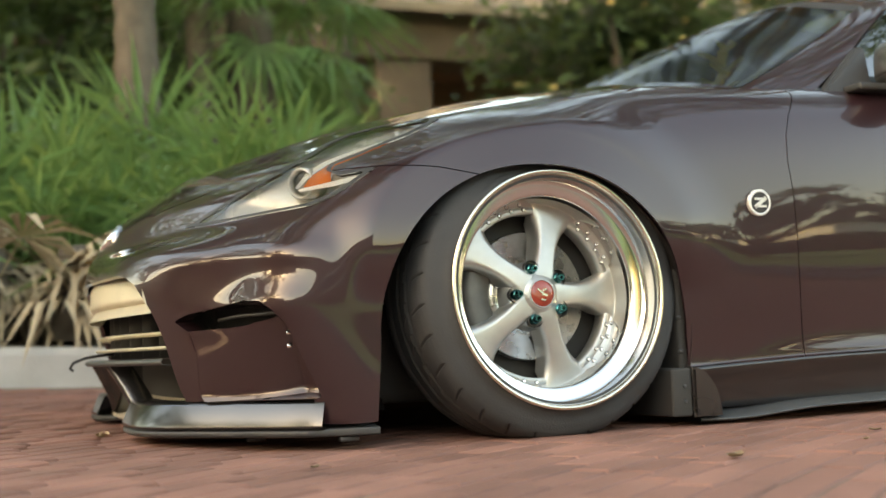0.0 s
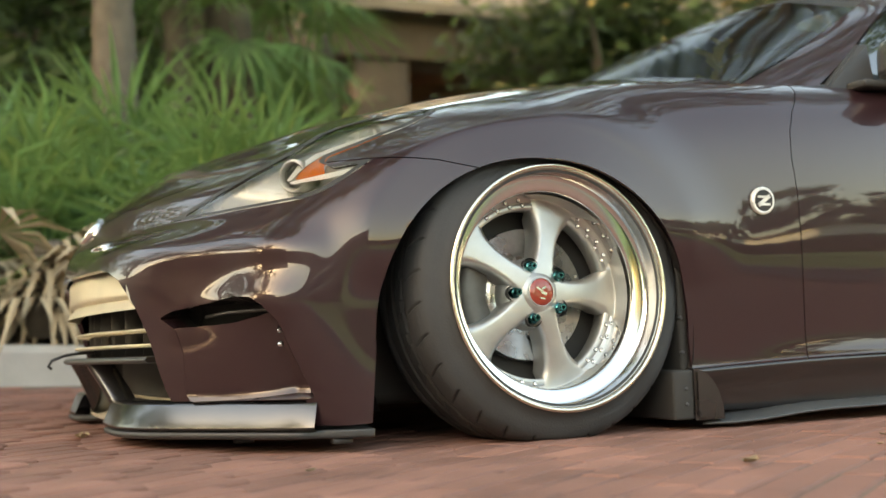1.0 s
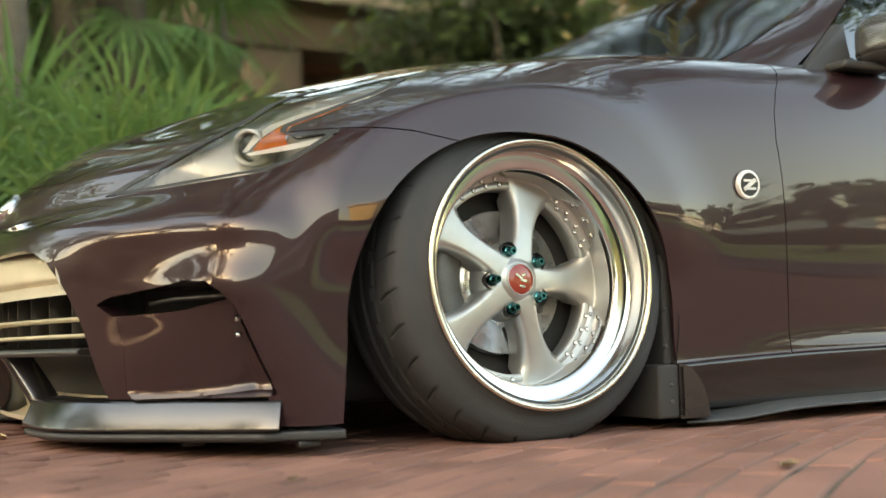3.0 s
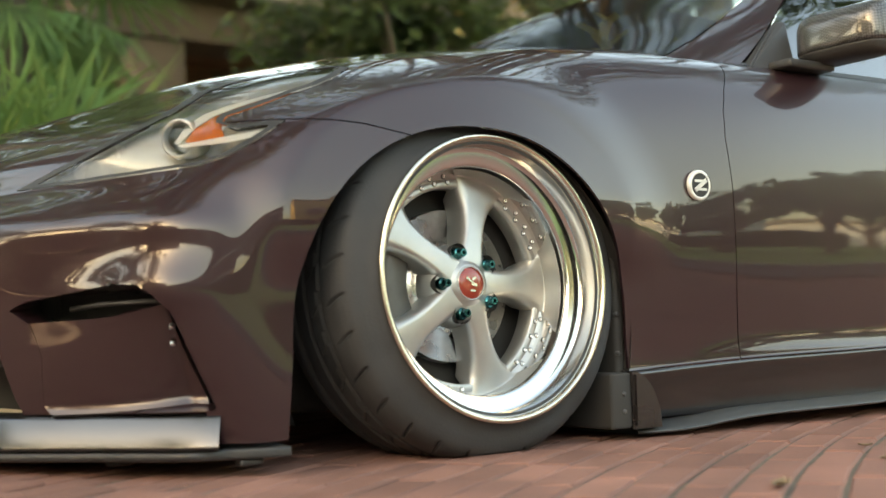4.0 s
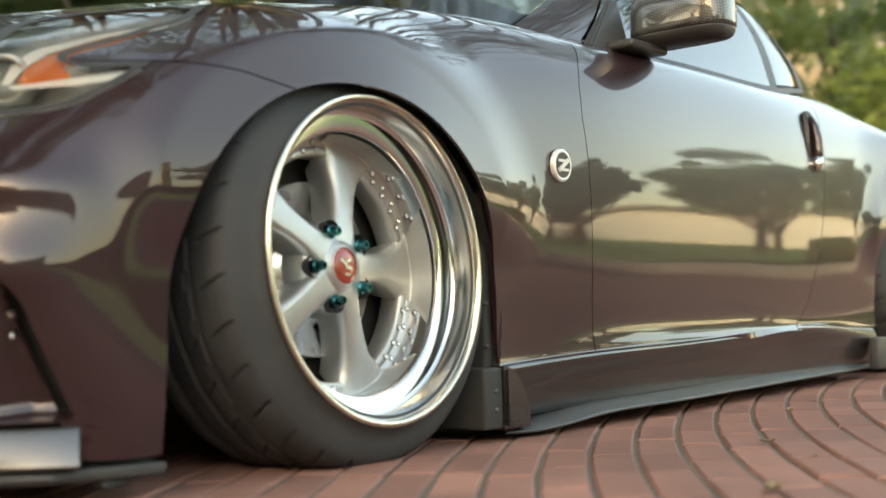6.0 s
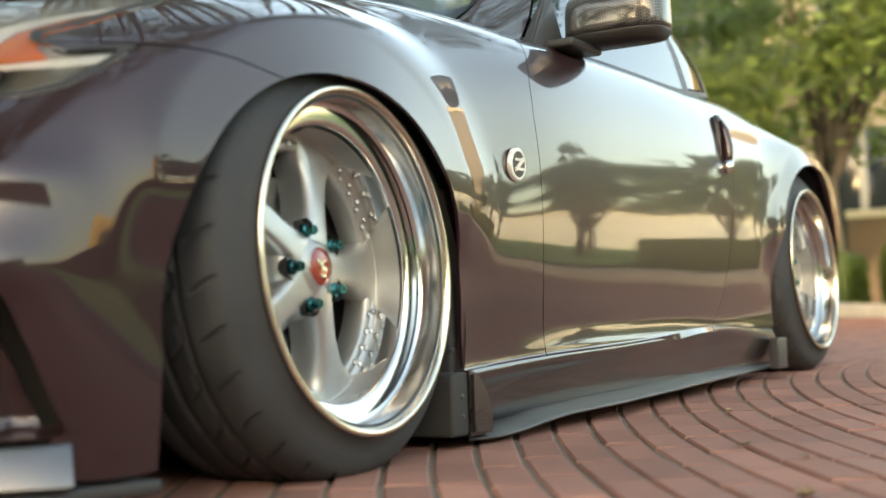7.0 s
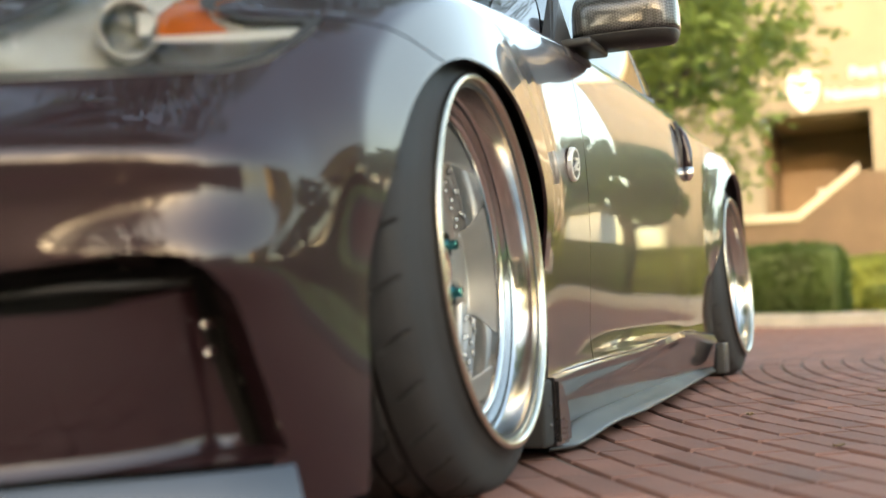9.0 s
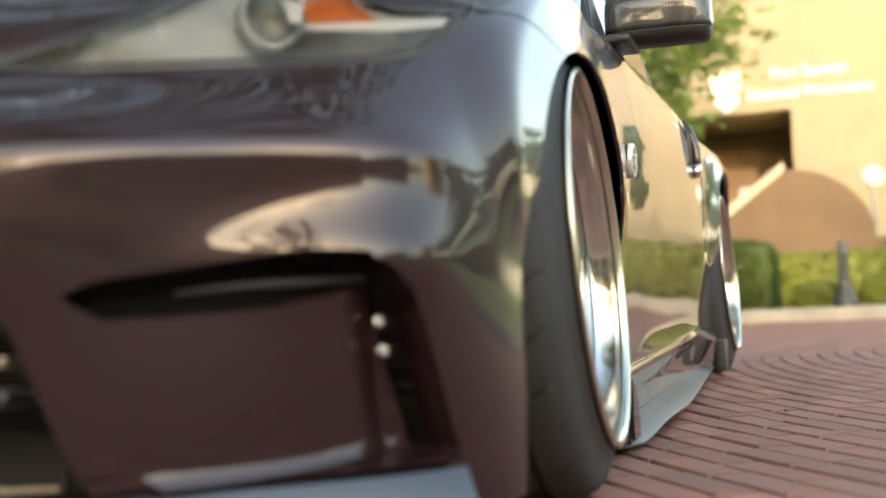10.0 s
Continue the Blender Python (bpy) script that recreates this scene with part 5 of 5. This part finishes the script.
def slab(points, x0, x1):
    bm = bmesh.new()
    a = [bm.verts.new((x0, y, z)) for y, z in points]
    b = [bm.verts.new((x1, y, z)) for y, z in points]
    bm.faces.new(a)
    bm.faces.new(b[::-1])
    for i in range(len(a)):
        bm.faces.new((a[i], b[i], b[(i + 1) % len(a)], a[(i + 1) % len(a)]))
    return bm


# the wall's top follows the arc of a cast shadow's edge
arc = [(-.47 - 1.5 * math.sin(a), 1.15 + 1.3 * math.cos(a)) for a in np.linspace(0, math.pi / 2, 14)]
part("wall", slab([(3.6, -.3), (3.6, 1.62), (.62, 1.62), (-.42, 2.42)] + arc + [(-3.0, 1.1), (-3.0, -.3)], 0, .35), UMBER, stair, smooth=False)
part("coping", slab([(3.6, 1.62), (3.6, 1.76), (.66, 1.76), (-.44, 2.58), (-.44, 2.42), (.62, 1.62)], -.06, .41), COPING, stair, "pale stone coping", smooth=False)
for i in range(9):
    part("step", bevelled((.5, -.35 + .28 * i, -.2), (3.6, -.07 + .28 * i, 2.2 - .17 * i), .01, 1), COPING, stair)

house = thing("porch_house", "brick house with pillared porch behind the trees", "building", (0, 14.0, 0))
for x in (-3.6, .8, 5.12, 9.5, 13.9):
    part("pillar", bevelled((x - .43, -.0, .2), (x + .43, .8, 4.5), .02), GREYBRICK, house, "square brown brick pillar")
part("beam", bevelled((-8, -.1, 4.5), (18, .9, 5.32), .02), GREYBRICK, house)
part("wall", bevelled((-8, 3.0, .1), (18, 3.3, 6.7), .02), BROWN, house)
part("ceiling", bevelled((-8, .9, 4.85), (18, 3.0, 4.98), .01), BROWN, house)
eave = bmesh.new()
v = [eave.verts.new(p) for p in ((-8.6, -.7, 5.07), (18.6, -.7, 5.07), (18.6, 5.5, 7.85), (-8.6, 5.5, 7.85), (-8.6, -.7, 5.21), (18.6, -.7, 5.21), (18.6, 5.5, 7.99), (-8.6, 5.5, 7.99))]
for q in ((0, 1, 2, 3), (7, 6, 5, 4), (0, 4, 5, 1), (1, 5, 6, 2), (2, 6, 7, 3), (3, 7, 4, 0)):
    eave.faces.new([v[i] for i in q])
part("roof", eave, TIN, house, "pale metal roof", smooth=False)
for i in range(46):
    x = -8.4 + i * .6
    part("roof_seam", bevelled((0, 0, 0), (.03, 6.79, .05), .004, 1, pose(x, -.7, 5.21, 24.15, 0, 0)), TIN, house)
for x in (-6.9, -5.2, -1.9, -.4, 2.4, 3.9, 6.8, 8.2, 11.3, 12.8, 15.7):
    win = part("window", bevelled((x - .62, 2.93, 1.0), (x + .62, 3.02, 3.9), .01), FRAME, house)
    for k in range(2):
        for j in range(3):
            part("pane", bevelled((x - .57 + k * .59, 2.90, 1.06 + j * .95), (x - .02 + k * .59, 2.96, 1.94 + j * .95), .004, 1), WINDOW, win)

# across the square: what the paint reflects
def lawn_z(y):
    return .03 + .12 * min(1, max(0, (-9 - y) / .6)) + .05 * min(20, max(0, -10 - y))


ASPHALT = material("asphalt", (0.10, 0.10, 0.102), rough=0.85, vary=0.2, scale=2, grain=0.6, grain_scale=150)
tagged(part("lawn", sheet([[(x, y, lawn_z(y)) for x in np.linspace(-22, 60, 30)] for y in (-9, -9.3, -9.6, -10, -12, -14, -20, -29, -40, -60, -80)]), LAWN), "mown lawn across the square", "lawn", kind="structure")
tagged(part("road", sheet([[(x, y, ground_height(x, y) + .012) for x in np.linspace(-22, 11, 34)] for y in np.linspace(-6.2, -8.86, 5)]), ASPHALT), "grey asphalt road along the lawn", "road", kind="structure")
kerb("kerb", [(60, -8.85), (20, -8.85), (-22, -8.85)], .14, "grey concrete kerb along the lawn")
pale = thing("pale_building", "pale rendered building beyond the lawn", "building", (31, -54, 0))
part("wall", bevelled((0, -18, -.2), (12, 17, 4.4), .05), PALE, pale)
part("roof", bevelled((-.6, -18.6, 4.4), (12.6, 17.6, 4.8), .05), TIN, pale)
brown = thing("brown_building", "long brown brick building across the lawn", "building", (-15, -27, 0))
part("wall", bevelled((-40, -6, -.2), (12, 0, 5.6), .05), UMBER, brown)
part("roof", bevelled((-40.4, -6.5, 5.6), (12.4, .5, 6.0), .05), BROWN, brown)
for z in (2.4, 4.4):
    part("stone_band", bevelled((-40, .0, z), (12.02, .08, z + .35), .02, 1), COPING, brown, "pale stone band")
for i in range(11):
    part("window", bevelled((-37 + 4.3 * i, -.1, 2.8), (-34.8 + 4.3 * i, .05, 4.3), .02, 1), WINDOW, brown)
# the face towards the car gets no sun; sunlit gold is its wall colour
gold = thing("gold_house", "house beyond the lawn with sunlit gold put into its walls", "building", (7.5, -30, 0))
part("wall", bevelled((0, -7, -.2), (6, 0, 7.4), .05), material("sunlit_gold_wall", (0.62, 0.43, 0.16), rough=0.9, vary=0.08, scale=0.6), gold)
part("roof", bevelled((-.3, -7.3, 7.4), (6.3, .3, 7.7), .05), COPING, gold)
for x in (1.0, 3.6):
    part("window", bevelled((x, -.06, 3.6), (x + 1.2, .04, 5.6), .02, 1), WINDOW, gold)
hedge((14, -23.5, lawn_z(-23.5)), (34, 1.6, 1.2), 57, HEDGE, "long tall green hedge across the lawn", count=9000, leaf=.12)
FAR_TREE = "olive-green street tree across the lawn"
for i, (x, y, w, h) in enumerate(((8.6, -15.5, 2.0, 2.6), (11.0, -15.0, 2.2, 2.5), (14.4, -13.6, 1.9, 2.3), (17.8, -13.6, 2.0, 2.9), (21.6, -14.6, 2.1, 3.1),
                                  (25.5, -12.0, 2.1, 4.0), (32, -14.5, 2.4, 3.9), (38, -12, 2.6, 4.2), (18, -4.3, 1.3, 2.5), (21.5, -7.0, 1.7, 3.3), (28, -20, 3.0, 3.6), (40, -18, 3.2, 4.4))):
    broad_tree((x, y, lawn_z(y) - .05), 1.5, .14, (0, 0, h), (w, w, h * .42), 4200, .105, 70 + i, LEAF_FAR, FAR_TREE, 50, 0, .45)
pale2 = thing("pale_building", "long pale building behind the street trees", "building", (52, -24, 0))
part("wall", bevelled((0, -40, -.2), (6, 11, 4.4), .05), PALE, pale2)
part("roof", bevelled((-.6, -40.5, 4.4), (6.5, 11.5, 4.8), .05), TIN, pale2)
for i, (x, y, h) in enumerate(((-9.5, 4.5, 5.2), (-11.5, -3.5, 5.4), (-8.0, 11.0, 5.6), (-14.0, 1.0, 6.0))):
    broad_tree((x, y, .1), 3.4, .22, (0, 0, h), (3.4, 3.2, 3.0), 3000, .15, 90 + i, LEAF, "tall dark green oak at the front of the square", 46, 0, .6)
for i, (x, y, h) in enumerate(((7.5, 11.2, 12.2), (3.0, 10.6, 12.6), (11.5, 10.0, 11.6), (4.5, 17.5, 10.6), (10.5, 18.0, 11.0), (-2.5, 17.0, 10.4), (16.5, 18.0, 11.0))):
    broad_tree((x, y, .1), 6.5, .26, (0, 0, h), (4.0, 3.0, 3.0), 2600 if i < 3 else 6000, .19, 110 + i, LEAF, "tall dark green oak behind the porch house", 30)
for i, (cx, cy, ch) in enumerate(((2.0, -1.0, 11.0), (7.0, -1.8, 11.6))):
    broad_tree((-4.5, 8.5 + i, .1), 7.5, .24, (cx, cy, ch), (4.0, 3.4, 2.4), 3400, .17, 120 + i, LEAF, "tall oak with branches spreading over the bed", 30)
broad_tree((9.5, 10.6, .1), 7.5, .24, (-2.6, -3.4, 11.4), (3.2, 2.8, 2.0), 3000, .17, 130, LEAF, "tall oak with branches spreading over the bed", 30)
# unseen crowns, added over the car to darken what its upper paint reflects
for i, (x, y, cx, cy, ch, wide) in enumerate(((-3.4, 7.6, .2, -7.2, 9.4, 4.2), (9.0, 9.8, -5.0, -9.4, 9.8, 4.4), (10.6, 8.4, .2, -7.6, 9.6, 4.4))):
    broad_tree((x, y, .1), 7.0, .26, (cx, cy, ch), (wide, 4.2, 1.7), 7200, .14, 150 + i, LEAF, "tall oak whose branches reach over the parked car", 64, 0, .62)
# unseen block, added and sized to keep the low sun off the square
block = thing("brick_block", "tall brown brick building that shades the square", "building", (-27, 4, 0))
part("wall", bevelled((-8, -34, -.2), (0, -6, 10.8), .05), BROWN, block)
part("low_wing", bevelled((-8, -6, -.2), (-.3, 24, 5.6), .05), BROWN, block)
part("parapet", bevelled((-8.2, -34.2, 10.8), (.2, -5.8, 11.2), .05), COPING, block)
for i in range(9):
    for j in range(3 if i < 4 else 1):
        part("window", bevelled((-.05 if i < 4 else -.35, -31 + i * 6, 1.2 + j * 3.5), (.04 if i < 4 else -.26, -28.6 + i * 6, 3.2 + j * 3.5), .02), WINDOW, block)

# ---- paving, laid in rings ----
RING_AT = Vector((3.68, -6.54))
COURSE, LENGTH = 0.0715, 0.205


def brick_mesh(length, wide):
    bm = bmesh.new()
    a, b, c = length / 2, wide / 2, 0.004
    low = [bm.verts.new((x * a, y * b, -.035)) for x, y in ((-1, -1), (1, -1), (1, 1), (-1, 1))]
    mid = [bm.verts.new((x * a, y * b, -c)) for x, y in ((-1, -1), (1, -1), (1, 1), (-1, 1))]
    top = [bm.verts.new((x * (a - c), y * (b - c), 0)) for x, y in ((-1, -1), (1, -1), (1, 1), (-1, 1))]
    for r, s in ((low, mid), (mid, top)):
        for j in range(4):
            bm.faces.new((r[j], r[(j + 1) % 4], s[(j + 1) % 4], s[j]))
    bm.faces.new(top)
    return bm


def seen_paving(x, y):
    if y > 1.66 or x > 14.15 or x < -5:
        return False
    if x < 7:
        return y > -4.65
    return -4.5 < y < 4.5 if x < 14.2 else False


def pavers():
    rng = random.Random(5)
    for k in range(20, 190):
        r = k * COURSE
        turn = (LENGTH + 0.003) / r
        a = rng.uniform(0, turn)
        while a < 2 * math.pi:
            x, y = RING_AT.x + r * math.cos(a), RING_AT.y + r * math.sin(a)
            if seen_paving(x, y):
                yield x, y, ground_height(x, y) + rng.uniform(-.0015, .0015), a + math.pi / 2 + rng.gauss(0, .006), rng.gauss(0, .004), rng.gauss(0, .004)
            a += turn * (1 + rng.gauss(0, .006))


paving = thing("paving", "red brick paving laid in rings", "pavement", kind="structure")
one = part("brick", brick_mesh(LENGTH - .002, COURSE - .0072), BRICK, paving, smooth=False)
spare = brick_mesh(LENGTH - .002, COURSE - .0072)
shape = [v.co.copy() for v in spare.verts]
spare.verts.index_update()
order = [[v.index for v in f.verts] for f in spare.faces]
spare.free()
verts, faces, singles = [], [], 0
for x, y, z, a, ta, tb in pavers():
    m = Matrix.LocRotScale((x, y, z), Euler((ta, tb, a)), None)
    if singles < 300 and 0.35 < x < 2.0 and -1.55 < y < -0.93:
        ob = one if singles == 0 else new("brick", one.data)
        ob.parent = paving
        ob.matrix_world = m
        singles += 1
    else:
        n = len(verts)
        verts += [tuple(m @ p) for p in shape]
        faces += [[n + i for i in f] for f in order]
me = bpy.data.meshes.new("outer_bricks")
me.from_pydata(verts, [], faces)
me.materials.append(BRICKS)
rest = new("outer_bricks", me)
rest.parent = paving
rest["kind"] = "stuff"

# fallen leaves and crumbs
DEAD = material("dead_leaf", (0.30, 0.22, 0.13), rough=0.8, vary=0.3, scale=40, random_tint=0.3)
for x, y, s, turn, label in ((-.008, -1.563, .022, 20, "small curled pale leaf on the bricks"), (-.86, -.25, .03, 75, "dry brown leaf on the bricks"), (.47, -1.33, .012, 130, "small crumb of bark on the bricks"),
                             (1.62, -1.36, .016, 60, "small pale leaf on the bricks"), (1.02, -1.12, .016, 10, "dry brown leaf on the bricks"), (.33, -1.47, .010, 200, "small pale crumb on the bricks"), (-.62, -1.25, .012, 33, "dry brown leaf on the bricks")):
    rows = [[(s * u, s * .55 * w * (1 - u * u) ** .5 if abs(u) < 1 else 0, .002 + s * (.25 * w * w + .18 * u * u)) for w in (-1, -.5, 0, .5, 1)] for u in np.linspace(-.98, .98, 9)]
    l = part("fallen_leaf", sheet(rows), DEAD)
    tagged(l, label, "leaf", "fallen leaves")
    l.matrix_world = pose(x, y, ground_height(x, y) + .0015, 0, 0, turn)
